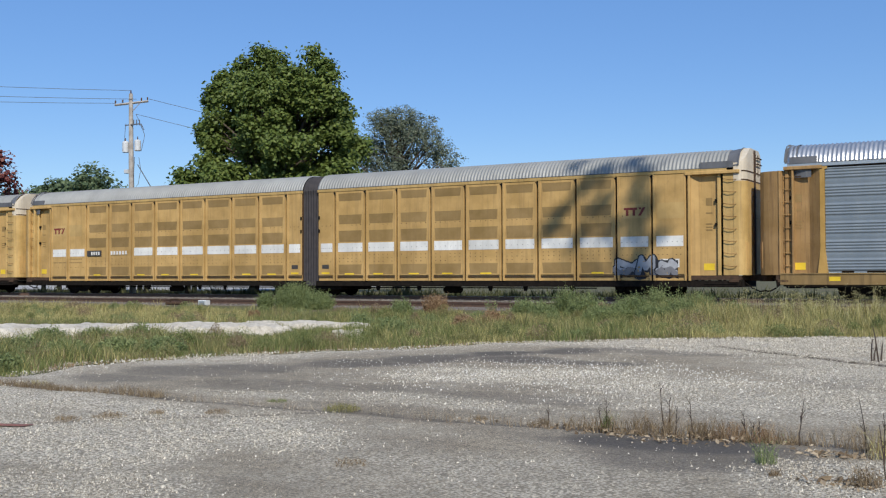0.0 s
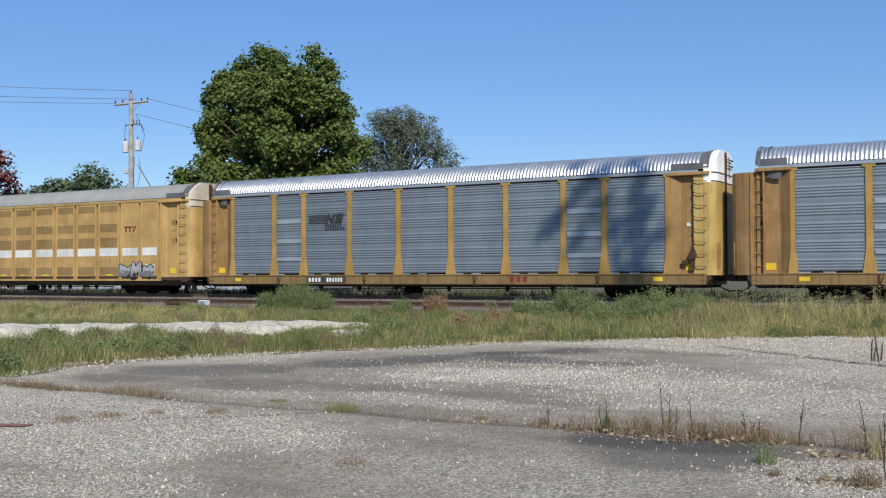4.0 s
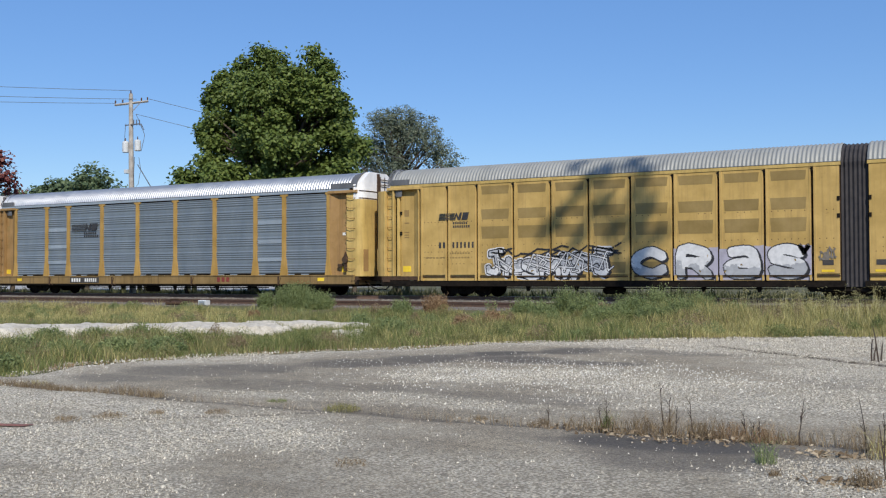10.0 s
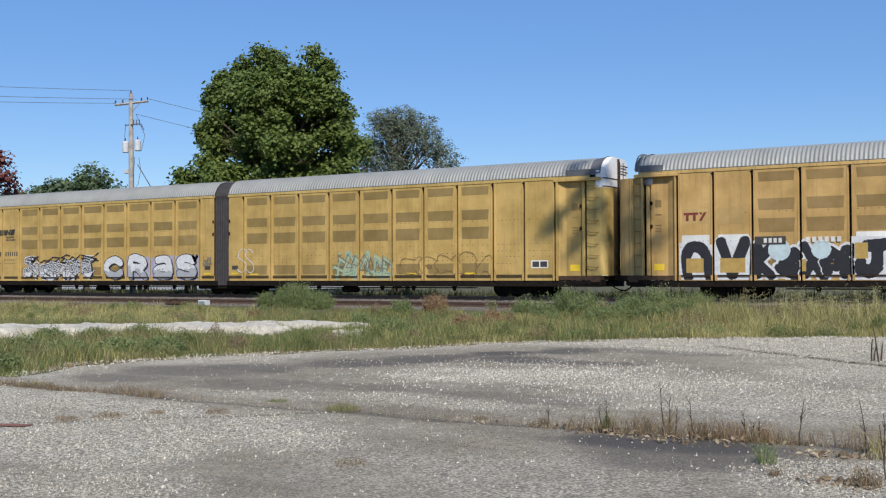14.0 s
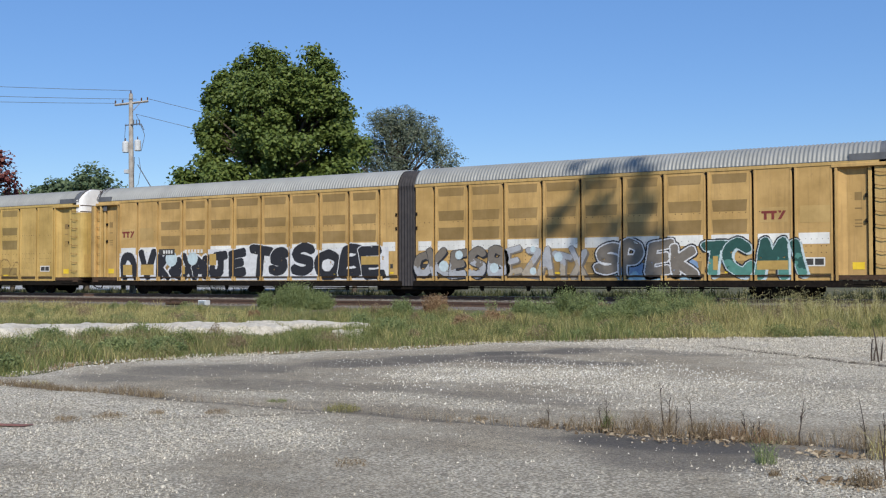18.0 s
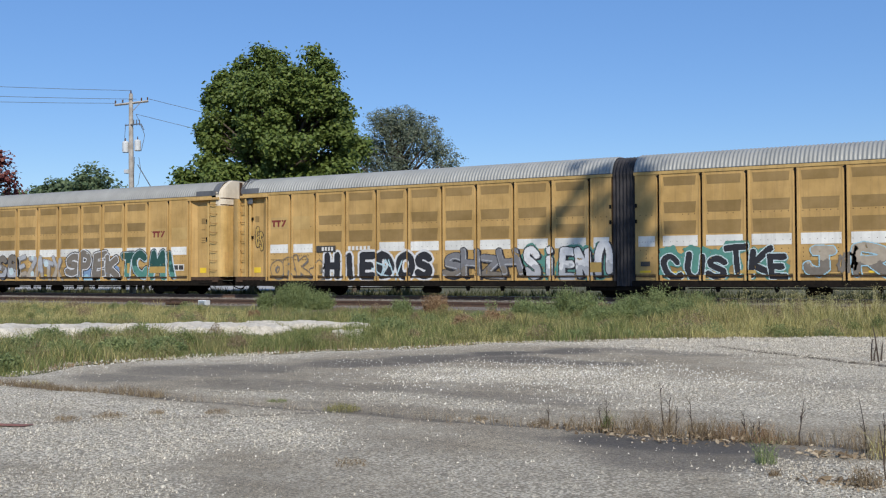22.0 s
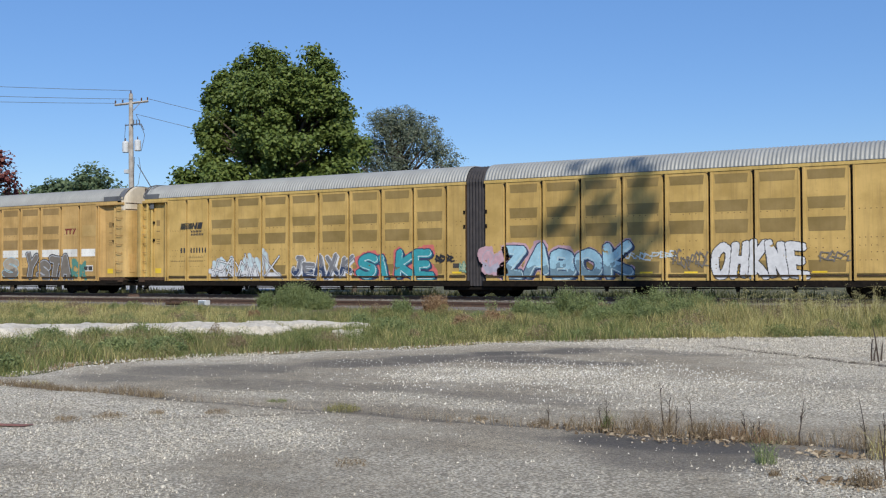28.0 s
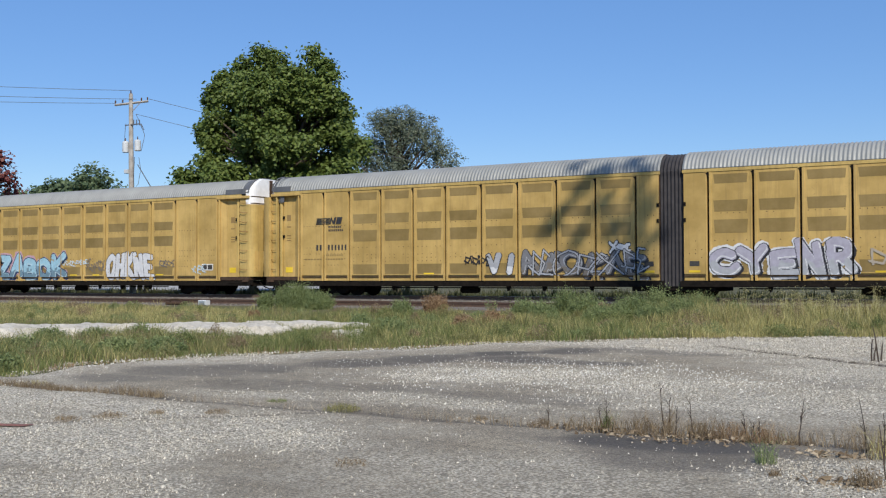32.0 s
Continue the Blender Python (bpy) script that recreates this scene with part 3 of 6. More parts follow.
def concrete_slabs():
    """Pale broken slabs showing in the weeds."""
    for k, (cx, cy, lx, ly, turn, z) in enumerate(((-23.4, 18.6, 5.2, 2.6, 58, 0.36), (-21.8, 22.2, 4.6, 2.8, 52, 0.28), (-20.2, 26.0, 5.0, 1.7, 2, 0.22), (-20.2, 22.6, 3.4, 2.6, 52, 0.28), (-15.7, 22.2, 0.9, 0.8, 10, 0.26))):
        nx, ny = int(lx / 0.10), max(10, int(ly / 0.10))
        U, W = np.meshgrid(np.linspace(-1.15, 1.15, nx), np.linspace(-1.15, 1.15, ny))
        px, py = U * lx / 2, W * ly / 2
        d = (np.abs(U) ** 3.5 + np.abs(W) ** 3.5) ** (1 / 3.5) + (rnd2(px, py, 0.8, 50.0 + k) - 0.5) * 0.6
        # broken edge: steep drop where the outline ends, shallow steps and crumbs on top
        hz = z * (1 - smooth01((d - 0.86) / 0.16)) - 0.12 * smooth01((d - 0.95) / 0.1)
        hz += (rnd2(px, py, 0.45, 60.0 + k) - 0.5) * 0.11 + (RNG.uniform(0, 1, px.shape) - 0.5) * 0.05 + 0.05 * np.floor(rnd2(px, py, 0.9, 70.0 + k) * 4) / 4
        c, s = math.cos(radians(turn)), math.sin(radians(turn))
        wx, wy = cx + px * c - py * s, cy + px * s + py * c
        V = np.stack([wx, wy, lie(wx, wy) + hz - 0.06], 2).reshape(-1, 3)
        i = (np.arange(ny - 1)[:, None] * nx + np.arange(nx - 1)[None]).ravel()[:, None]
        tagged(new("concrete_slab", cloud("concrete_slab", V, [i + np.array([0, 1, nx + 1, nx])], CONCRETE)), "broken sun-bleached concrete slab lying in weeds", "concrete slab", "old slabs")
    # the far gravel yard behind the railway
    g = Geo()
    g.grid([[(-150, 92, 0.06), (-150, 118, 0.3)], [(-78, 92, 0.06), (-78, 118, 0.3)]])
    solo("gravel_yard", g, GRAVEL_LOT, "pale gravel yard behind the railway", "gravel yard", kind="structure")


def trackside_box():
    """A small pale switch box with a dark casting beside it, at the ballast's edge."""
    x, y = -34.6, 37.0
    g = Geo()
    g.box(x - 0.24, x + 0.24, y - 0.15, y + 0.15, 0.28, 0.52, 0, 0.03)
    box = solo("switch_box", g, CAN, "small pale grey box beside the track", "switch box")
    g = Geo()
    g.box(x - 0.18, x + 0.18, y - 0.19, y - 0.15, 0.34, 0.48, 0, 0.01)
    part("lid", g, GALV_LIGHT, box)
    g = Geo()
    g.box(x - 2.4, x - 1.2, y - 0.1, y + 0.1, 0.28, 0.42, 0, 0.03)
    g.tube([(x - 2.2, y, 0.4), (x - 2.1, y, 0.55), (x - 1.6, y, 0.55), (x - 1.4, y, 0.4)], 0.04, 6)
    solo("rail_casting", g, GROOVE, "dark iron fitting lying beside the track", "rail fitting")


# ---------------- the train ----------------
UNIT_POSTS = (2.17, 3.64, 5.18, 7.0, 8.8, 10.55, 12.41, 14.22, 16.08, 17.88, 19.66)
LONG, SHORT = 42.34, 26.8
FOLD = (20.72, 21.62)
EAVE = 5.235
ROOF_ARC = ((-1.5, EAVE), (-1.45, 5.38), (-1.36, 5.54), (-1.21, 5.73), (-0.99, 5.89), (-0.6, 5.99), (0.0, 6.02))
ROOF_FULL = ROOF_ARC + tuple((-y, z) for y, z in reversed(ROOF_ARC[:-1]))


def corrugated_roof(x0, x1, mat, parent, label, rail, deep=0.016):
    """Pressed roof sheets with ribs across the car."""
    g = Geo()
    rows, x, up = [], x0, 0
    pitch = 0.16
    n = int((x1 - x0) / pitch)
    pitch = (x1 - x0) / n
    for i in range(n):
        for k in range(6):
            h = deep * (1 - math.cos(2 * math.pi * k / 6))
            rows.append([(x0 + (i + k / 6) * pitch, y * (1 + h / 1.6), z + h * (0.2 if abs(y) > 1.48 else 1)) for y, z in ROOF_FULL])
    rows.append([(x1, y, z) for y, z in ROOF_FULL])
    g.grid(rows)
    roof = part("roof", g.mesh("roof", mat, smooth=True), None, parent, label)
    # the eave: a thin lip, dark grey for the rib ends' shadow, and the rail on which the sheets sit
    for side in (-1, 1):
        g = Geo()
        g.box(x0, x1, side * HALF - 0.035, side * HALF + 0.035, EAVE - 0.022, EAVE + 0.004, 0, 0.008)
        part("roof_edge", g, ROOF_GREY, roof)
        g = Geo()
        g.box(x0, x1, side * HALF - 0.03, side * HALF + 0.03, 5.075, EAVE - 0.023, 0, 0.012)
        part("top_rail", g, rail, parent)
    return roof


def wheelset_mesh():
    """Two flanged wheels on their axle."""
    g = Geo()
    n = 20
    prof = []
    for r, y in ((0.0, 0.05), (0.12, 0.07), (0.16, 0.03), (0.34, 0.02), (0.37, 0.07), (0.42, 0.07), (0.43, -0.05), (0.455, -0.06), (0.455, -0.075), (0.0, -0.075)):
        prof.append((r, y))
    for s in (-1, 1):
        g.grid([[(r * math.cos(2 * math.pi * k / n), s * (0.76 + y), r * math.sin(2 * math.pi * k / n)) for k in range(n)] for r, y in prof], 0, True)
        for k in range(3):
            a = 2 * math.pi * k / 3
            g.disc(0.10 * math.cos(a), s * 1.01, 0.10 * math.sin(a), 0.02, 1, 0.05, 6)
    g.tube([(0, -1.0, 0), (0, 1.0, 0)], 0.075, 8)
    return g.mesh("wheelset", BLACK)


def frame_mesh():
    """Cast side frame of a truck with spring nest and bearing ends."""
    g = Geo()
    o = [(-1.12, 0.34), (-1.12, 0.60), (-0.85, 0.66), (-0.45, 0.78), (0.45, 0.78), (0.85, 0.66), (1.12, 0.60), (1.12, 0.34), (0.72, 0.34), (0.42, 0.14), (-0.42, 0.14), (-0.72, 0.34)]
    g.prism(o, 1, -0.09, 0.09)
    for x in (-0.2, -0.07, 0.07, 0.2):
        g.tube([(x, -0.12, 0.24), (x, -0.12, 0.52)], 0.055, 8)
    for x in (-0.89, 0.89):
        g.disc(x, -0.15, 0.42, 0.13, 1, 0.16, 10)
    return g.mesh("side_frame", BLACK)


WHEELSET, FRAME = wheelset_mesh(), frame_mesh()


def truck(car, x):
    g = Geo()
    g.box(-0.25, 0.25, -1.15, 1.15, 0.42, 0.66, 0, 0.03)
    g.box(-0.9, 0.9, -0.12, 0.12, 0.36, 0.5)
    tr = part("truck", g, BLACK, car, "black cast-steel rail truck", (x, 0, 0))
    for side in (-1, 1):
        f = part("side_frame", FRAME, None, tr, at=(0, side * 1.02, 0))
        if side > 0:
            f.rotation_euler = (0, 0, math.pi)
    for ax in (-0.89, 0.89):
        part("wheelset", WHEELSET, None, tr, at=(ax, 0, 0.43))
    return tr


def under_gear(car, x0, x1, z):
    """Brake pipe, reservoir, levers and hanging brackets under the floor."""
    g = Geo()
    g.tube([(x0, -0.9, z - 0.06), (x1, -0.9, z - 0.06)], 0.03, 6)
    part("brake_pipe", g, BLACK, car)
    xm = (x0 + x1) / 2
    g = Geo()
    g.tube([(xm - 1.6, -0.6, z - 0.16), (xm - 1.5, -0.6, z - 0.16), (xm - 0.7, -0.6, z - 0.16), (xm - 0.6, -0.6, z - 0.16)], [0.08, 0.16, 0.16, 0.08], 10)
    part("air_reservoir", g, BLACK, car)
    for x in (x0 + 1.3, x0 + 3.6, xm + 1.2, x1 - 3.2, x1 - 1.0):
        g = Geo()
        g.prism([(x - 0.10, z), (x + 0.10, z), (x + 0.05, z - 0.2), (x - 0.05, z - 0.2)], 1, -1.3, -1.2)
        part("jacking_bracket", g, BLACK, car)


def coupler(car, x, d):
    """d: 1 at the right end, -1 at the left."""
    g = Geo()
    g.box(min(x - d * 0.3, x + d * 0.42), max(x - d * 0.3, x + d * 0.42), -0.13, 0.13, 0.72, 0.98, 0, 0.02)
    g.prism([(x + d * 0.40, -0.2), (x + d * 0.66, -0.24), (x + d * 0.70, -0.05), (x + d * 0.55, 0.06), (x + d * 0.66, 0.20), (x + d * 0.40, 0.2)], 2, 0.70, 1.0)
    cp = part("coupler", g, GROOVE, car, "rusty knuckle coupler")
    g = Geo()
    g.tube([(x - d * 0.3, -0.55, 0.72), (x - d * 0.05, -0.6, 0.62), (x + d * 0.2, -0.55, 0.42), (x + d * 0.45, -0.42, 0.30), (x + d * 0.66, -0.35, 0.33)], 0.03, 6)
    part("air_hose", g, BLACK, car)
    g = Geo()
    xa, xb = x - d * 1.5, x - d * 0.05
    g.tube([(xa, -HALF + 0.06, 0.72), (xa, -HALF + 0.02, 0.60), (xb, -HALF + 0.02, 0.60), (xb, -HALF + 0.1, 0.70)], 0.022, 5)
    g.box(min(xb, xb - d * 0.10), max(xb, xb - d * 0.10), -HALF + 0.0, -HALF + 0.12, 0.52, 0.74)
    part("uncoupling_lever", g, BLACK, car)


def ladder(car, xa, xb, mat, right):
    """Corner ladder: its backing, two stiles where it is sunk into the corner, and eight bent rungs."""
    back = -HALF + (0.06 if right else 0.17)
    g = Geo()
    g.box(xa, xb, back, back + 0.03, 0.95, 4.98)
    if not right:
        for x in (xa, xb - 0.07):
            g.box(x, x + 0.07, -HALF - 0.01, back, 0.95, 4.98, 0, 0.01)
    ld = part("ladder", g, mat, car, "yellow side ladder on the car corner")
    for i in range(8):
        z = 1.32 + i * 0.49
        g = Geo()
        g.tube([(xa + 0.03, back, z + 0.05), (xa + 0.05, back - 0.10, z + 0.03), ((xa + xb) / 2, back - 0.12, z - 0.02), (xb - 0.05, back - 0.10, z - 0.02), (xb - 0.03, back, z)], 0.017, 5)
        part("rung", g, RUSTY_END, ld, "rust-stained ladder rung")
    return ld


def end_section(car, length, P, right, mat, mat_end, cap, roof_x, bulge=0.24):
    """The recessed corner, ladder, radial end door and white cap of one end."""
    bulge = bulge if right else 0.5 if length > 30 else 0.72
    base = length if right else length - 0.3

    def X(a, b):
        return (a, b) if right else (length - b, length - a)

    def fx(a):
        return a if right else length - a
    g = Geo()
    o = [(fx(P + 0.03), -HALF), (fx(P + 0.45), -HALF + 0.22), (fx(P + 0.45), -HALF + 0.26), (fx(P + 0.03), -HALF + 0.04)]
    g.prism(o, 2, 0.93, 5.0)
    part("corner_panel", g, mat, car)
    g = Geo()
    a, b = X(P + 0.45, P + 1.16)
    g.box(a, b, -HALF + 0.22, -HALF + 0.26, 0.93, 5.0)
    rec = part("recess_panel", g, mat, car)
    g = Geo()
    a, b = X(P + 0.72, P + 0.98)
    for z, h in ((3.75, 0.30), (3.42, 0.05), (2.98, 0.05), (2.86, 0.04), (2.74, 0.05)):
        g = Geo()
        g.box(a, b, -HALF + 0.212, -HALF + 0.218, z, z + h)
        part("stencil", g, TAN_HOLES, rec, "faded stencilled line")
    g = Geo()
    a, b = X(P + 0.62, P + 1.05)
    g.box(a, b, -HALF + 0.210, -HALF + 0.218, 1.15, 1.42)
    part("label_plate", g, LIME, rec, "bright yellow warning plate")
    # dark sheet added behind the slot: its colour is the shade in there
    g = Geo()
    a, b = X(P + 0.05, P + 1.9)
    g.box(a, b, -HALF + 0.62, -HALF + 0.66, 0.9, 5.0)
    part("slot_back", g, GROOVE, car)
    g = Geo()
    a, b = X(P + 1.20, P + 1.34)
    g.box(a, b, -HALF + 0.10, -HALF + 0.30, 0.95, 4.98, 0, 0.02)
    part("corner_post", g, mat_end, car)
    for z in (2.9, 3.85):
        g = Geo()
        a, b = X(P + 1.10, P + 1.17)
        g.box(a, b, -HALF + 0.12, -HALF + 0.22, z, z + 0.14)
        part("hinge", g, BLACK, car)
    a, b = X(length - 0.72, length - 0.16)
    ladder(car, a, b, mat_end, right)
    g = Geo()
    a, b = X(P - 0.06, base - 0.06)
    g.box(a, b, -HALF - 0.05, -HALF + 0.28, 4.98, 5.12, 0, 0.02)
    part("top_beam", g, mat, car)
    g = Geo()
    a, b = X(P, length - 0.03)
    g.box(a, b, -HALF + 0.02, HALF - 0.02, 0.76, 0.94, 0, 0.02)
    part("end_sill", g, GROOVE, car, "grimy end sill")
    g = Geo()
    a, b = X(length - 0.5, length - 0.1)
    g.box(a, b, -HALF - 0.02, -HALF + 0.3, 0.66, 0.78, 0, 0.015)
    part("step", g, GROOVE, car)
    # brackets, cut levers and pipes hanging under the end
    rng = random.Random(int(length * 10) + right)
    for k in range(7):
        g = Geo()
        q = length - 1.9 + k * 0.3 + rng.uniform(-0.08, 0.08)
        a, b = X(q, q + rng.uniform(0.06, 0.16))
        g.box(a, b, -HALF + 0.05, -HALF + 0.2, 0.76 - rng.uniform(0.08, 0.26), 0.76, 0, 0.01)
        part("hanger", g, BLACK, car)
    # end door: a shallow curved box with pressed lines and a narrow inner panel
    g = Geo()
    half = [(length - 0.30, -1.46), (length - 0.10, -1.46)] + [(length - 0.06 + bulge * (1 - (y / 1.46) ** 10), y) for y in (-1.43, -1.38, -1.3, -1.18, -1.0, -0.7, -0.3)]
    half = [(fx(x), y) for x, y in half]
    o = half + [(x, -y) for x, y in reversed(half)]
    g.prism(o, 2, 0.95, 4.68 if right else 4.98)
    dr = part("end_door", g, mat_end if right else mat, car, "yellow curved end door")
    for z in (4.1, 3.25):
        g = Geo()
        a, b = X(length + bulge - 0.09, length + bulge - 0.05)
        g.box(a, b, -0.3, 0.3, z, z + 0.03)
        part("door_seam", g, GROOVE, dr)
    g = Geo()
    pa, pb = length - 0.035 + 0.81 * bulge, length - 0.035 + 0.99 * bulge
    g.prism([(fx(pa), -1.24), (fx(pb), -0.93), (fx(pb - 0.05), -0.93), (fx(pa - 0.05), -1.24)], 2, 1.2, 2.25)
    part("inner_panel", g, mat, dr)
    g = Geo()
    a, b = X(length + bulge - 0.1, length + bulge - 0.05)
    g.box(a, b + 0.025, -0.16, 0.05, 1.0, 5.98 if right else 4.95)
    part("door_post", g, GROOVE, dr, "dark lock bar down the door")
    g = Geo()
    arc = [(-1.46, 4.68), (-1.46, 5.40), (-1.38, 5.50), (-1.12, 5.75), (-0.86, 5.99), (-0.70, 6.03), (0.70, 6.03), (0.86, 5.99), (1.12, 5.75), (1.38, 5.50), (1.46, 5.40), (1.46, 4.68)]
    def crest(y):
        return float(np.interp(-abs(y), [p[0] for p in arc[1:6]], [p[1] for p in arc[1:6]]))
    # the hood of the left end stands back behind its door
    rim = o if right else [(x + 0.36 + bulge, y) for x, y in o]
    g.grid([[(x, y, 4.68) for x, y in rim], [(x, y, crest(y)) for x, y in rim], [(fx(base - 0.12 if right else base - 0.3), y * 0.999, crest(y) - 0.004) for x, y in rim]])
    if not right:
        cap = ROOF_GREY
    cp = part("end_cap", g, cap, car, "white painted door top" if cap == WHITE else "weathered door top")
    g = Geo()
    a, b = X(length + bulge - 0.06, length + bulge - 0.03) if right else X(base - 0.5, base - 0.47)
    for z in (5.45, 5.7):
        g.tube([(a, 0.15, z), (b + 0.05, 0.15, z), (b + 0.05, 0.85, z), (a, 0.85, z)], 0.025, 5)
    for y in (0.1, 0.5):
        g.box(a, b - 0.01, y, y + 0.05, 4.95, 5.85)
    part("grab_iron", g, GROOVE, cp, "dark steel grab irons")
    g = Geo()
    for z in (4.70, 5.05):
        g.grid([[(x + (0.012 if right else -0.012), y, z + q) for x, y in rim[2:-2]] for q in (0, 0.05)])
    part("cap_seam", g, GROOVE, cp)
    # grey roof end: a smooth hood over the last metre and a flat strip below it
    g = Geo()
    a, b = X(roof_x, base - 0.10)
    g.grid([[(a, y * 0.985, z - 0.012) for y, z in ROOF_FULL], [(b, y * 0.985, z + 0.06) for y, z in ROOF_FULL]])
    g.tube([(b if right else a, y * 1.0, z + 0.06) for y, z in ROOF_FULL], 0.03, 5)
    part("roof_hood", g, ROOF_GREY, car, "dark grey roof end hood")
    g = Geo()
    a, b = X(length - 1.6, base - 0.3)
    g.box(a, b, -HALF - 0.045, -HALF + 0.03, 5.21, 5.47)
    part("roof_end_strip", g, ROOF_GREY, car)
    coupler(car, fx(length), 1 if right else -1)


def bars(car, x, z, w, h, n, mat, gap=0.35, y=-HALF - 0.006, slant=0.0, rows=1, label=""):
    """A row of plain upright bars that stands in for lettering."""
    g = Geo()
    step = w / n
    for i in range(n):
        a = x + i * step
        b = a + step * (1 - gap)
        g.prism([(a, z), (b, z), (b + slant, z + h), (a + slant, z + h)], 1, y, y + 0.004)
    return part("lettering", g, mat, car, label)


def logo_red(car, x, z, patch):
    """Red bar mark with a pale patch beside it."""
    g = Geo()
    g.box(x - 0.05, x + 1.0, -HALF - 0.006, -HALF - 0.002, z - 0.1, z + 0.48)
    part("pale_patch", g, CREAM, car)
    g = Geo()
    y0, y1 = -HALF - 0.012, -HALF - 0.008
    g.box(x, x + 0.58, y0, y1, z + 0.24, z + 0.34)
    g.box(x + 0.09, x + 0.20, y0, y1, z, z + 0.239)
    g.box(x + 0.38, x + 0.49, y0, y1, z, z + 0.239)
    g.prism([(x + 0.62, z), (x + 0.74, z), (x + 0.94, z + 0.34), (x + 0.82, z + 0.34)], 1, y0, y1)
    g.prism([(x + 0.62, z + 0.34), (x + 0.70, z + 0.24), (x + 0.76, z + 0.28), (x + 0.74, z + 0.34)], 1, y0 - 0.003, y1 - 0.003)
    part("mark", g, RED, car, "dark red painted mark")
    if patch is not None:
        g = Geo()
        g.box(patch, patch + 1.1, -HALF - 0.006, -HALF - 0.002, z - 0.15, z + 0.5)
        part("pale_patch", g, CREAM, car)


def logo_black(car, x, z, w=1.55, tall=0.33, dark=INK):
    """Black striped mark and two lines of small bars."""
    g = Geo()
    y0, y1 = -HALF - 0.030, -HALF - 0.026
    step = tall / 5
    for i in range(5):
        g.box(x + i * 0.012, x + w * (0.50 + 0.014 * i), y0, y1, z + i * step, z + i * step + step * 0.55)
    k = tall * 0.28
    g.prism([(x + w * 0.50, z), (x + w * 0.57, z), (x + w * 0.60, z + tall * 0.6), (x + w * 0.66, z), (x + w * 0.74, z), (x + w * 0.74 + k, z + tall), (x + w * 0.67 + k, z + tall), (x + w * 0.67, z + tall * 0.4), (x + w * 0.61, z + tall), (x + w * 0.53 + k, z + tall)], 1, y0, y1)
    g.prism([(x + w * 0.77, z), (x + w * 0.97, z), (x + w * 0.97 + k, z + tall), (x + w * 0.77 + k, z + tall)], 1, y0, y1)
    part("mark", g, dark, car, "black striped painted mark")
    bars(car, x + w * 0.48, z - 0.20, w * 0.50, 0.11, 7, dark)
    bars(car, x + w * 0.48, z - 0.36, w * 0.58, 0.11, 8, dark)


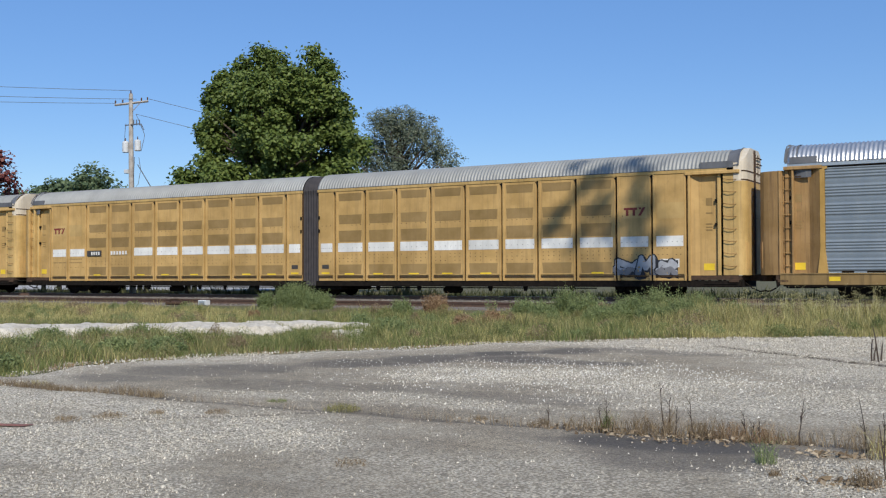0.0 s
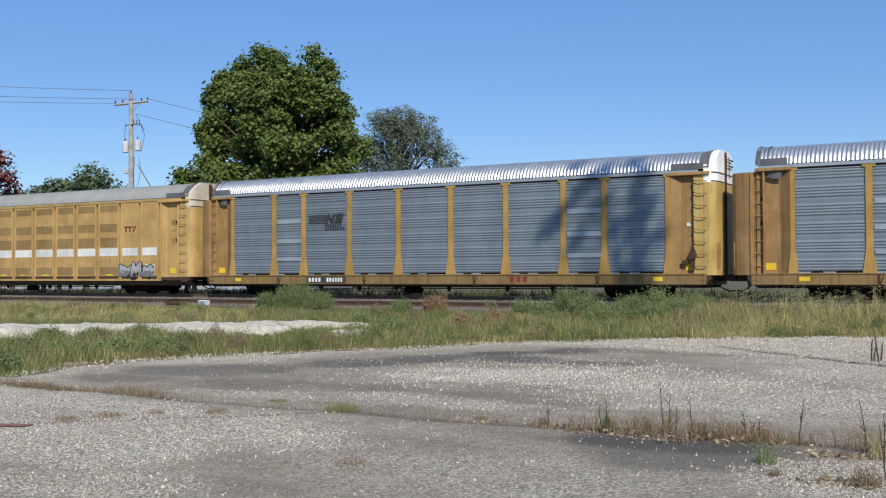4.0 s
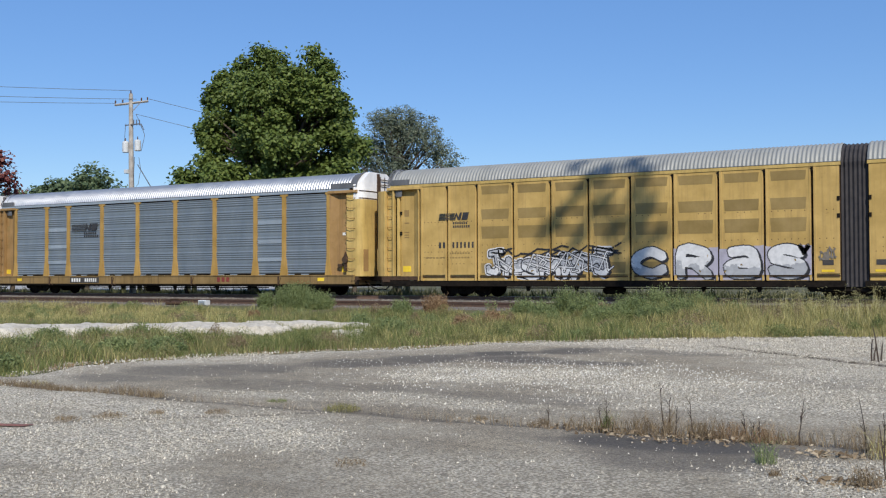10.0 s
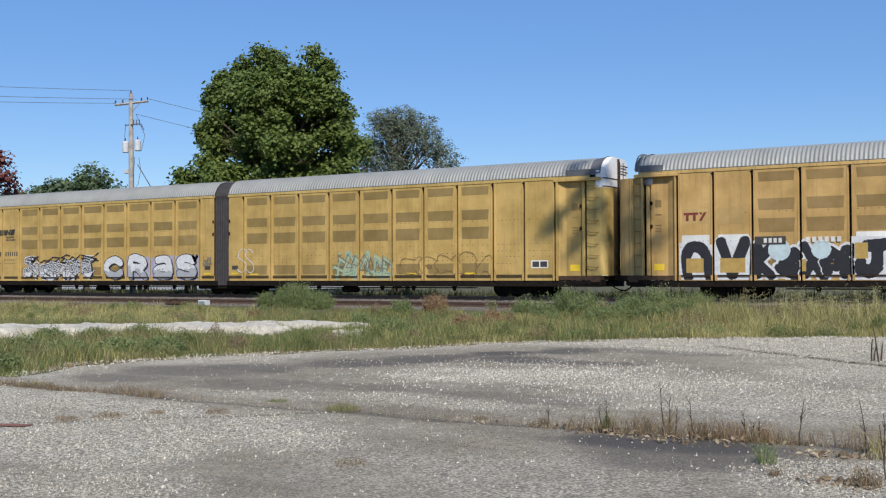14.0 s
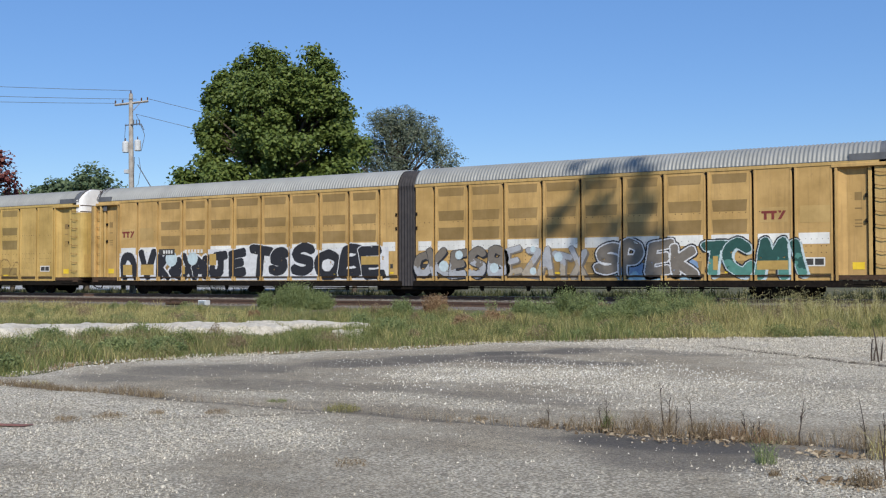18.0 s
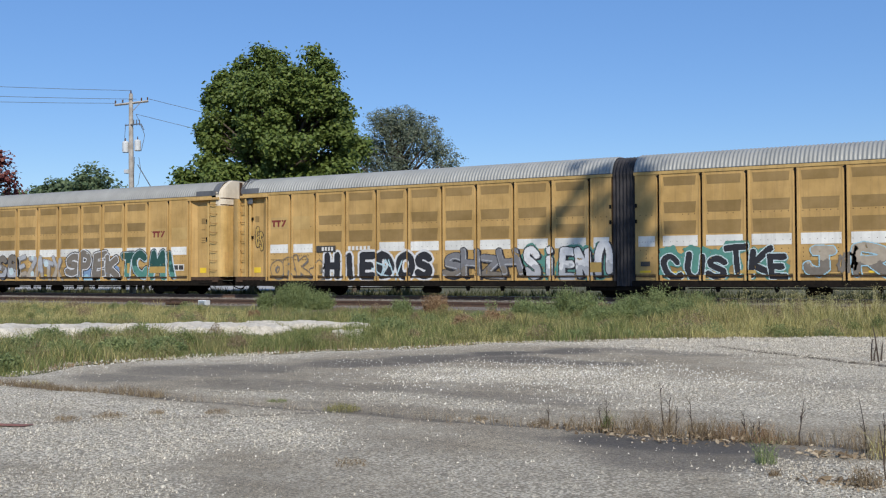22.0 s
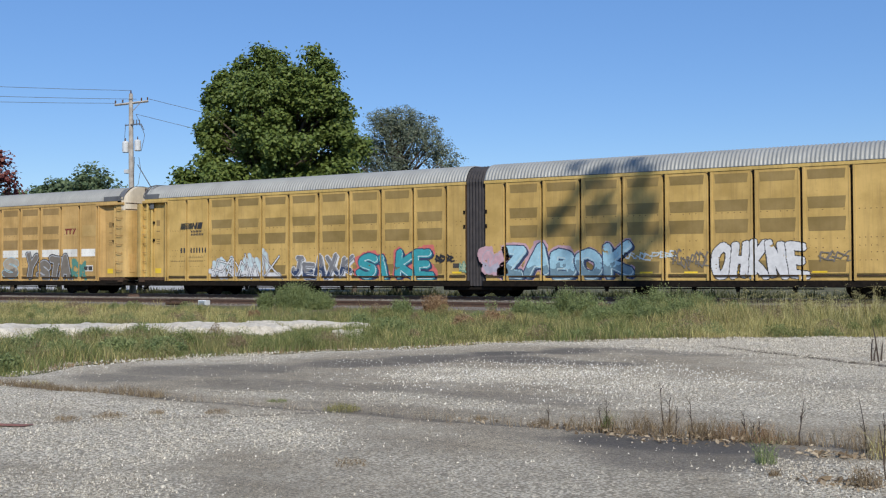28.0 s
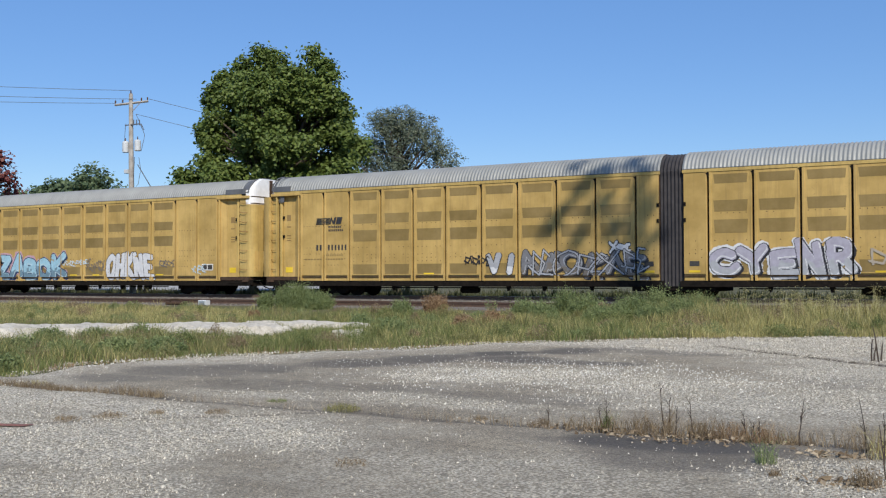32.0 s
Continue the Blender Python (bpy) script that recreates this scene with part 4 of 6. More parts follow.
def yellow_car(tan):
    """A two-unit enclosed auto carrier, with a bellows over its middle truck."""
    body, end, holes = (TAN, TAN_END, TAN_HOLES) if tan else (GOLD, GOLD_END, GOLD_HOLES)
    car = new("auto_carrier")
    for u in (0, 1):
        def X(a, b):
            return (a, b) if u == 0 else (LONG - b, LONG - a)
        a, b = X(0.15, FOLD[0] + 0.1)
        g = Geo()
        g.box(a, b, -HALF + 0.03, HALF - 0.03, 0.47, 0.73, 0, 0.02)
        sill = part("side_sill", g, BLACK, car, "black grimy side sill")
        # dark box added inside the unit; its colour gives the gaps their shade
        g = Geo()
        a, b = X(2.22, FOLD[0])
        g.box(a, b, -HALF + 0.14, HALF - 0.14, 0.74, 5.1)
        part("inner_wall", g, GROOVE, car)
        g = Geo()
        a, b = X(2.2, FOLD[0])
        g.box(a, b, HALF - 0.05, HALF, 0.74, 5.09)
        part("far_side", g, body, car)
        edges = UNIT_POSTS + (FOLD[0] - 0.02,)
        for i in range(11):
            x0, x1 = X(edges[i] + 0.05, edges[i + 1] - 0.05)
            g = Geo()
            g.box(x0, x1, -HALF, -HALF + 0.03, 1.0, 5.085)
            cx = (x0 + x1) / 2
            zz = (2.33, 1.98, 1.82, 1.66) if i not in (0, 1) else (2.35, 2.05, 1.8, 1.5)
            for z in zz + (3.42,):
                m = 6 if x1 - x0 > 1.2 else 3
                for k in range(m):
                    if random.random() < 0.72:
                        dx = x0 + 0.22 + (x1 - x0 - 0.44) * k / (m - 1)
                        g.disc(dx, -HALF - 0.001, z, 0.022, 1, 0.006, 5, 1)
            pn = part("side_panel", g, (body, GROOVE), car)
            if 2 <= i <= 9:
                for z0, z1 in ((4.60, 4.97), (3.48, 3.93), (2.62, 3.16), (1.06, 1.52)):
                    g = Geo()
                    q = random.uniform(-0.01, 0.01)
                    g.prism([(x0 + 0.21 + q, z0), (x1 - 0.19, z0), (x1 - 0.15, z1), (x0 + 0.17 + q, z1)], 1, -HALF - 0.005, -HALF + 0.001)
                    part("perforated_section", g, holes, pn)
                if random.random() < 0.6:
                    g = Geo()
                    xx = x0 + random.uniform(0.3, 0.8)
                    g.box(xx, xx + 0.55, -HALF - 0.010, -HALF - 0.006, 1.03, 1.10)
                    part("reflector", g, LIME, pn, "bright yellow reflector strip")
            if tan and not (u == 0 and i in (2, 3)):
                g = Geo()
                g.box(x0 + 0.14, x1 - 0.10, -HALF - 0.010, -HALF - 0.006, 2.13, 2.56)
                for k in range(6):
                    g.disc(x0 + 0.2 + (x1 - x0 - 0.35) * k / 5, -HALF - 0.011, 2.32, 0.016, 1, 0.006, 5, 1)
                part("white_stripe", g, (STRIPE, GROOVE), pn, "white reflective band")
            # bottom ledge under the panel
            g = Geo()
            g.box(x0, x1, -HALF + 0.05, -HALF + 0.09, 0.74, 0.99)
            part("ledge", g, body, car)
            g = Geo()
            g.box(x0, x1, -HALF - 0.002, -HALF + 0.04, 0.90, 0.945)
            part("tie_rod", g, GROOVE, car)
        for x in UNIT_POSTS:
            c = x if u == 0 else LONG - x
            g = Geo()
            g.box(c + 0.05, c + 0.145, -HALF - 0.024, -HALF + 0.10, 0.735, 5.07, 0, 0.008)
            g.box(c - 0.115, c - 0.045, -HALF - 0.016, -HALF + 0.10, 0.735, 5.07, 0, 0.008)
            # black backing puts the groove's deep shade into colour
            g.box(c - 0.044, c + 0.049, -HALF + 0.085, -HALF + 0.10, 0.735, 5.07, 1)
            g.prism([(c - 0.09, 5.04), (c + 0.05, 5.04), (c + 0.04, 4.86)], 1, -HALF - 0.028, -HALF + 0.0, 1)
            part("post", g, (body, BLACK), car)
        # two latches beside the bellows
        for z in (3.1, 3.75):
            g = Geo()
            a, b = X(FOLD[0] - 0.16, FOLD[0] - 0.06)
            g.box(a, b, -HALF - 0.03, -HALF, z, z + 0.16, 0, 0.01)
            part("latch", g, BLACK, car)
        a, b = X(0.55, FOLD[0] - 0.02)
        corrugated_roof(a, b, ROOF_DULL, car, "dull grey corrugated steel roof", end, 0.018)
        end_section(car, LONG, LONG - 2.17, u == 1, body, end, PINKISH if tan else WHITE, LONG - (0.62 if u else 0.85))
        x0, x1 = X(6.3, 18.6)
        under_gear(car, x0, x1, 0.47)
        truck(car, 4.2 if u == 0 else LONG - 4.2)
    truck(car, LONG / 2)
    # bellows: a folded hoop from sill over the roof to the far sill
    g = Geo()
    hoop = [(-1.40, 0.50), (-1.40, 2.0), (-1.40, 3.6), (-1.40, 5.0)] + [(y * 0.96, z - 0.02) for y, z in ROOF_FULL] + [(1.40, 5.0), (1.40, 3.6), (1.40, 2.0), (1.40, 0.50)]
    rows, n = [], 13
    for i in range(n):
        s = 1.0 if i % 2 == 0 else 0.955
        x = FOLD[0] - 0.02 + (FOLD[1] - FOLD[0] + 0.04) * i / (n - 1)
        rows.append([(x, y * s, z if z < 5.05 else z - (0.05 if i % 2 else 0)) for y, z in hoop])
    g.grid(rows)
    part("bellows", g, RUBBER, car, "charcoal pleated rubber bellows between units")
    g = Geo()
    g.box(FOLD[0] - 1.3, FOLD[1] + 1.3, -1.32, 1.32, 0.30, 0.50, 0, 0.04)
    part("centre_sill", g, BLACK, car)
    if tan:
        logo_red(car, 2.45, 3.45, 3.75)
        logo_red(car, 37.5, 3.42, 38.95)
        g = Geo()
        g.box(5.28, 6.45, -HALF - 0.040, -HALF - 0.032, 2.13, 2.45)
        part("number_patch", g, DARK_PATCH, car, "black patch behind lettering")
        bars(car, 5.62, 2.2, 0.75, 0.18, 4, STRIPE, y=-HALF - 0.048)
        bars(car, 7.2, 2.2, 1.35, 0.2, 6, STRIPE, y=-HALF - 0.048)
    else:
        logo_black(car, 3.2, 3.50)
        bars(car, 3.2, 2.22, 0.42, 0.27, 2, INK, 0.45)
        bars(car, 3.92, 2.22, 1.2, 0.27, 6, INK, 0.55)
    # data plates
    g = Geo()
    g.box(39.05, 39.85, -HALF - 0.010, -HALF - 0.006, 1.28, 1.62)
    g.box(39.10, 39.42, -HALF - 0.014, -HALF - 0.010, 1.33, 1.57, 1)
    g.box(39.48, 39.80, -HALF - 0.014, -HALF - 0.010, 1.33, 1.57, 1)
    part("data_plate", g, (STRIPE, DARK_PATCH), car, "black data plate in a white frame")
    for c in (20.2, 22.1):
        g = Geo()
        g.box(c - 0.18, c + 0.22, -HALF - 0.012, -HALF - 0.006, 1.32, 1.52)
        part("data_plate", g, DARK_PATCH, car)
        g = Geo()
        g.box(c - 0.22, c + 0.25, -HALF - 0.012, -HALF - 0.006, 1.06, 1.15)
        part("reflector", g, LIME, car, "bright yellow reflector strip")
    for z, x, n in ((1.95, 3.75, 8), (1.75, 3.75, 7), (1.75, 2.5, 6)):
        bars(car, x, z, 1.1, 0.07, n, holes)
    return car


def blue_car():
    """A single-unit auto carrier with galvanised corrugated sides."""
    car = new("auto_carrier")
    xs = (1.78, 4.53, 6.40, 9.17, 11.98, SHORT - 11.98, SHORT - 9.17, SHORT - 6.40, SHORT - 4.53, SHORT - 1.78)
    body = BLUE_YELLOW
    g = Geo()
    g.box(0.2, SHORT - 0.2, -HALF - 0.02, HALF + 0.02, 0.56, 1.02, 0, 0.02)
    g.box(0.25, SHORT - 0.25, -HALF - 0.05, -HALF - 0.02, 0.97, 1.015, 0)
    part("side_sill", g, GRIMY_SILL, car, "grimy yellow-brown side sill")
    g = Geo()
    g.box(0.4, SHORT - 0.4, -HALF + 0.1, HALF - 0.1, 0.44, 0.56)
    g.box(0.4, SHORT - 0.4, -HALF + 0.02, -HALF + 0.09, 0.50, 0.555)
    part("floor_frame", g, BLACK, car)
    # added dark core, coloured as the shade seen between posts and panels
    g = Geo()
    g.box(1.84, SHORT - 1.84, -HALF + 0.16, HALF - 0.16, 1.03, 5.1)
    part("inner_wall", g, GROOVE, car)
    g = Geo()
    g.box(1.78, SHORT - 1.78, HALF - 0.06, HALF, 1.03, 5.06)
    part("far_side", g, GALV, car)
    rng = random.Random(5)
    for i in range(9):
        x0, x1 = xs[i] + 0.1, xs[i + 1] - 0.1
        prof = []
        z = 1.10
        row = 0
        # bands of small ribs between wider flat troughs
        while z < 5.0:
            flat = row % 5 == 4
            h = 0.25 if flat else 0.112
            h = min(h, 5.02 - z)
            if h < 0.05:
                break
            k = 0.035 if flat else 0.0
            prof += [(-HALF + 0.062, z), (-HALF + 0.050 + k * 0.3, z + h * 0.2), (-HALF + 0.032 + k * 0.7, z + h * 0.4), (-HALF + 0.028 + k * 0.7, z + h * 0.62), (-HALF + 0.042 + k * 0.4, z + h * 0.86)]
            z += h
            row += 1
        prof.append((-HALF + 0.062, min(z, 5.04)))
        g = Geo()
        g.grid([[(x0, y, zz) for y, zz in prof], [(x1, y, zz) for y, zz in prof]])
        pn = part("corrugated_panel", g.mesh("corrugated_panel", GALV, smooth=True), None, car, "blue-grey galvanised corrugated side panel")
        if i in (1, 7):
            for z in (1.72, 2.62, 3.60):
                g = Geo()
                g.box(x0 + 0.08, x1 - 0.05, -HALF + 0.012, -HALF + 0.03, z, z + 0.2)
                part("bare_patch", g, GALV_LIGHT, pn, "paler bare metal patch")
        g = Geo()
        for k in range(int((x1 - x0) / 0.9)):
            g.box(x0 + 0.1 + k * 0.9, x0 + 0.55 + k * 0.9, -HALF + 0.0, -HALF + 0.05, 1.03, 1.075)
        part("drip_strip", g, GALV_LIGHT, pn)
    for x in xs:
        g = Geo()
        w = 0.12 if x not in (xs[0], xs[-1]) else 0.09
        o = [(x - w * 2.1, 1.02), (x + w * 2.1, 1.02), (x + w * 1.2, 1.75), (x + w, 1.95), (x + w, 4.95), (x + w * 2.0, 4.98), (x + w * 2.0, 5.08), (x - w * 2.0, 5.08), (x - w * 2.0, 4.98), (x - w, 4.95), (x - w, 1.95), (x - w * 1.2, 1.75)]
        g.prism(o, 1, -HALF - 0.01, -HALF + 0.12)
        part("post", g, body, car, "tapered yellow side post")
    corrugated_roof(0.5, SHORT - 0.5, ROOF_SHINY, car, "bright galvanised corrugated roof", GALV_LIGHT, 0.02)
    for right in (False, True):
        end_section(car, SHORT, SHORT - 1.72, right, RUSTY_END, GOLD_END if right else RUSTY_END, WHITE, SHORT - (0.62 if right else 0.85), 0.26)
    # hand brake on the corner recess
    g = Geo()
    hx = SHORT - 0.75
    g.disc(hx, -HALF - 0.03, 1.75, 0.17, 1, 0.05, 14)
    g.prism([(hx - 0.14, 1.85), (hx + 0.14, 1.85), (hx, 2.15)], 1, -HALF, -HALF + 0.1)
    g.box(hx - 0.45, hx - 0.2, -HALF, -HALF + 0.1, 1.42, 1.55)
    g.box(hx - 0.08, hx + 0.08, -HALF, -HALF + 0.1, 1.2, 1.85)
    part("hand_brake", g, GROOVE, car, "rusty hand brake wheel")
    g = Geo()
    g.box(SHORT - 1.05, SHORT - 0.88, -HALF + 0.208, -HALF + 0.216, 2.95, 3.08)
    part("tag", g, STRIPE, car, "small white tag")
    logo_black(car, 6.72, 3.60, 2.1, 0.40)
    g = Geo()
    g.box(6.6, 9.0, -HALF - 0.026, -HALF - 0.021, 0.62, 0.93)
    part("number_patch", g, DARK_PATCH, car, "black patch behind lettering")
    bars(car, 6.75, 0.68, 0.8, 0.2, 4, STRIPE, y=-HALF - 0.032)
    bars(car, 7.85, 0.68, 1.0, 0.2, 6, STRIPE, y=-HALF - 0.032)
    bars(car, 17.85, 0.68, 0.95, 0.24, 3, RED, y=-HALF - 0.026)
    for x in (2.0, SHORT - 2.4):
        g = Geo()
        g.box(x, x + 0.4, -HALF - 0.026, -HALF - 0.021, 0.72, 0.88)
        part("label_plate", g, LIME, car, "bright yellow plate")
    for x in (4.8, 10.0, 16.0, 21.9):
        g = Geo()
        g.box(x, x + 0.09, -HALF - 0.045, -HALF - 0.02, 0.50, 0.98)
        g.tube([(x + 0.2, -HALF - 0.04, 0.9), (x + 0.1, -HALF - 0.04, 0.6), (x + 0.35, -HALF - 0.04, 0.5)], 0.02, 5)
        part("tie_down", g, GROOVE, car)
    under_gear(car, 6.0, SHORT - 6.0, 0.44)
    for x in (3.5, SHORT - 3.5):
        truck(car, x)
    return car


# ---------------- sprayed lettering on the cars ----------------
STROKES = {
    "C": ".8,.8 .5,1 .15,.8 .05,.5 .15,.2 .5,0 .8,.2", "R": ".1,0 .1,1 .6,.95 .75,.75 .6,.52 .1,.5|.4,.5 .8,0", "8": ".5,.52 .2,.7 .3,.95 .6,.98 .75,.75 .5,.52 .15,.25 .35,.02 .7,.05 .8,.28 .5,.52",
    "S": ".8,.85 .5,1 .2,.9 .15,.65 .5,.5 .8,.35 .75,.1 .45,0 .1,.15", "J": ".35,1 .85,1|.62,1 .6,.2 .4,0 .1,.15 .1,.3", "E": ".8,1 .1,1 .1,0 .8,0|.1,.5 .65,.5",
    "T": ".05,1 .9,1|.47,1 .47,0", "O": ".5,1 .15,.8 .1,.4 .3,.02 .65,.02 .88,.4 .82,.8 .5,1", "B": ".1,0 .1,1 .6,.98 .7,.75 .5,.53 .1,.5|.5,.53 .82,.3 .65,.02 .1,0",
    "H": ".1,0 .1,1|.8,0 .8,1|.1,.5 .8,.5", "I": ".45,0 .45,1", "i": ".45,0 .45,.62|.45,.95 .45,.96", "U": ".1,1 .1,.25 .35,0 .6,.05 .8,.3 .8,1", "V": ".05,1 .45,0 .85,1", "K": ".1,0 .1,1|.8,1 .1,.45 .85,0",
    "A": ".05,0 .45,1 .85,0|.22,.38 .7,.38", "N": ".1,0 .1,1 .8,0 .8,1", "P": ".1,0 .1,1 .65,.95 .78,.72 .6,.48 .1,.48", "D": ".1,0 .1,1 .6,.9 .85,.5 .6,.1 .1,0", "L": ".1,1 .1,0 .8,0", "Z": ".1,1 .8,1 .1,0 .85,0", "Y": ".05,1 .45,.5 .85,1|.45,.5 .4,0",
    "M": ".05,0 .15,1 .45,.4 .75,1 .88,0", "a": ".2,.95 .6,.98 .8,.7 .82,.05 .3,0 .12,.25 .35,.45 .8,.42", "Q": ".12,0 .1,.6 .3,.98 .65,.98 .85,.6 .88,0", "X": ".05,0 .5,.5 .9,1|.1,1 .5,.5 .95,0", "W": ".0,1 .25,0 .48,.7 .7,0 .95,1", "G": ".8,.8 .5,1 .15,.8 .05,.5 .15,.2 .5,0 .8,.15 .8,.45 .5,.45",
}


def letter_lines(ch, rng):
    """Centre lines of one letter in a unit box; '*' makes a knotted shape that cannot be read."""
    if ch == "*":
        a, b = rng.uniform(-0.1, 0.35), rng.uniform(0.6, 1.1)
        up = [(a, rng.uniform(0, 0.2)), (a + rng.uniform(-0.1, 0.3), rng.uniform(0.75, 1.0)), (b, rng.uniform(0.3, 0.7)), (b + rng.uniform(-0.3, 0.1), rng.uniform(0, 0.2)), (b + 0.25, rng.uniform(0.0, 0.3))]
        over = [(a - 0.15, rng.uniform(0.3, 0.6)), ((a + b) / 2, rng.uniform(0.0, 0.35)), (b, rng.uniform(0.8, 1.05)), (b + 0.2, rng.uniform(0.6, 0.9))]
        return [up, over]
    lines = [[tuple(float(v) for v in p.split(",")) for p in s.split()] for s in STROKES[ch].split("|")]
    return [rounded(q) for q in lines] if ch in "COSGDBPRU8aQ" else lines


def rounded(q):
    """The same line with its bends drawn round."""
    out = []
    for i in range(len(q) - 1):
        p0, p1, p2, p3 = q[max(i - 1, 0)], q[i], q[i + 1], q[min(i + 2, len(q) - 1)]
        for t in (0.0, 0.34, 0.67):
            out.append(tuple(0.5 * (2 * b + (c - a) * t + (2 * a - 5 * b + 4 * c - d) * t * t + (3 * b - a - 3 * c + d) * t ** 3) for a, b, c, d in zip(p0, p1, p2, p3)))
    return out + [q[-1]]


def graffiti(car, text, x0, x1, z0, z1, fill, line, halo=None, fat=0.13, rim=0.05, glow=0.16, seed=1, back=None, shine="white", cell=0.022, drop=True, y=-HALF - 0.029, block=None, edge=None, wild=1.0, patches=()):
    """One sprayed piece on a fine grid: halo, then letter by letter drop shadow, outline, fill and highlights as flat patches of paint."""
    rng = random.Random(seed)
    m = glow + 0.1
    nx, nz = int((x1 - x0 + 2 * m) / cell), int((z1 - z0 + 2 * m) / cell)
    X = x0 - m + (np.arange(nx) + 0.5) * cell
    Z = z0 - m + (np.arange(nz) + 0.5) * cell
    X, Z = np.meshgrid(X, Z)
    wob = (rnd2(X, Z, 0.6, seed) - 0.5) * 0.07 * wild
    nib = rng.uniform(0.15, 0.6)
    cn, sn = math.cos(nib), math.sin(nib)
    letters = [c for c in text if c != " "]
    step = (x1 - x0) / len(letters)
    fields = []
    for i, ch in enumerate(letters):
        D, S, H = np.full(X.shape, 9.0), np.full(X.shape, 9.0), np.full(X.shape, 9.0)
        ox, w = x0 + (i - 0.06) * step, step * (1.12 + wild * rng.uniform(0.0, 0.2))
        oz, h = z0 + rng.uniform(0, 0.12) * wild * (z1 - z0), (z1 - z0) * (1 - wild * rng.uniform(0.0, 0.2))
        sl, tw = rng.uniform(-0.2, 0.2) * wild, rng.uniform(-0.16, 0.16) * wild
        for ln in letter_lines(ch, rng):
            q = [(ox + fat + (a + sl * b) * (w - 2 * fat), oz + fat + (b + tw * a) * (h - 2 * fat)) for a, b in ln]
            for (ax, az), (bx, bz) in zip(q, q[1:]):
                dx, dz = bx - ax, bz - az
                ll = dx * dx + dz * dz + 1e-9

                def dist(px, pz):
                    t = np.clip(((px - ax) * dx + (pz - az) * dz) / ll, 0, 1)
                    # flat-cut strokes look like a fat marker rather than a tube
                    ex, ez = px - ax - t * dx, pz - az - t * dz
                    eu, ev = np.abs(ex * cn + ez * sn), np.abs(ez * cn - ex * sn)
                    return np.maximum(np.hypot(ex, ez) * 0.86, np.maximum(eu, ev * 0.92))
                D = np.minimum(D, dist(X + wob, Z + wob * 0.7))
                S = np.minimum(S, dist(X + wob - 0.08, Z + 0.06))
                H = np.minimum(H, dist(X + 0.035, Z - 0.045))
        fields.append((D, S, H))
    mats, paintof = [], np.full(X.shape, -1)

    def lay(mask, name):
        if name not in mats:
            mats.append(name)
        paintof[mask] = mats.index(name)
    near = np.min([f[0] for f in fields], 0)
    if block:
        lay((X > x0 - 0.1) & (X < x1 + 0.1) & (Z < z1 - 0.12 + 0.3 * (rnd2(X, Z, 0.9, seed + 2) - 0.5)), block)
    if halo:
        lay(near < fat + rim + glow * (3.2 * rnd2(X, Z, 0.5, seed + 3) - 1.1), halo)
    if edge:
        lay(near < fat + rim + 0.05, edge)
    blotch = 0.45 * rnd2(X, Z, 0.3, seed + 5) + 0.75 * (z1 - Z) / (z1 - z0)
    for D, S, H in fields:
        if drop:
            lay(S < fat + rim * 0.6, line)
        lay(D < fat + rim, line)
        if fill:
            lay(D < fat, fill)
        else:
            paintof[D < fat] = -1
        if back:
            lay((D < fat) & (blotch > 0.66), back)
        if shine:
            lay((D < fat - 0.03) & (H > fat - 0.035) & (H < fat + 0.0), shine)
    for xa, xb, za, zb in patches:
        if za is None:
            # a round spot: centre, radius in place of the second x
            lay(np.hypot(X - xa, Z - zb) < xb, "ice")
        else:
            lay((X > xa) & (X < xb) & (Z > za) & (Z < zb), "yolk")
    # the seams between panels and the slot above the ledge stay bare; thin overspray leaves gaps
    for p in UNIT_POSTS:
        for c in (p, LONG - p):
            paintof[(X > c - 0.03) & (X < c + 0.04)] = -1
    paintof[((Z > 0.89) & (Z < 0.96)) | (Z < 0.76) | (Z > 3.6)] = -1
    paintof[rnd2(X, Z, 0.22, seed + 9) > 0.83] = -1
    g = Geo()
    for j in range(nz):
        row = paintof[j]
        cut = np.concatenate([[0], np.nonzero(np.diff(row))[0] + 1, [nx]])
        za = z0 - m + j * cell
        yy = y if za > 0.95 else -HALF + 0.047
        for a, b in zip(cut[:-1], cut[1:]):
            s = row[a]
            if s >= 0:
                xa, xb = x0 - m + a * cell, x0 - m + b * cell
                n = len(g.v)
                g.v += [(xa, yy, za), (xb, yy, za), (xb, yy, za + cell), (xa, yy, za + cell)]
                g.f.append((n, n + 1, n + 2, n + 3))
                g.s.append(int(s))
    me = bpy.data.meshes.new("graffiti")
    me.from_pydata(g.v, [], g.f)
    for n in mats:
        me.materials.append(SPRAY[n])
    me.polygons.foreach_set("material_index", g.s)
    part("graffiti", me, None, car, (fill + " sprayed graffiti with " + line + " outline") if fill and fill != line else line + " sprayed graffiti outlines")


def couple(base, at, label):
    car = copy_thing(base, pose(at, TRACK, RAIL)) if base.get("label") else base
    car.matrix_basis = pose(at, TRACK, RAIL)
    return tagged(car, label, "freight car", "cars of the train")


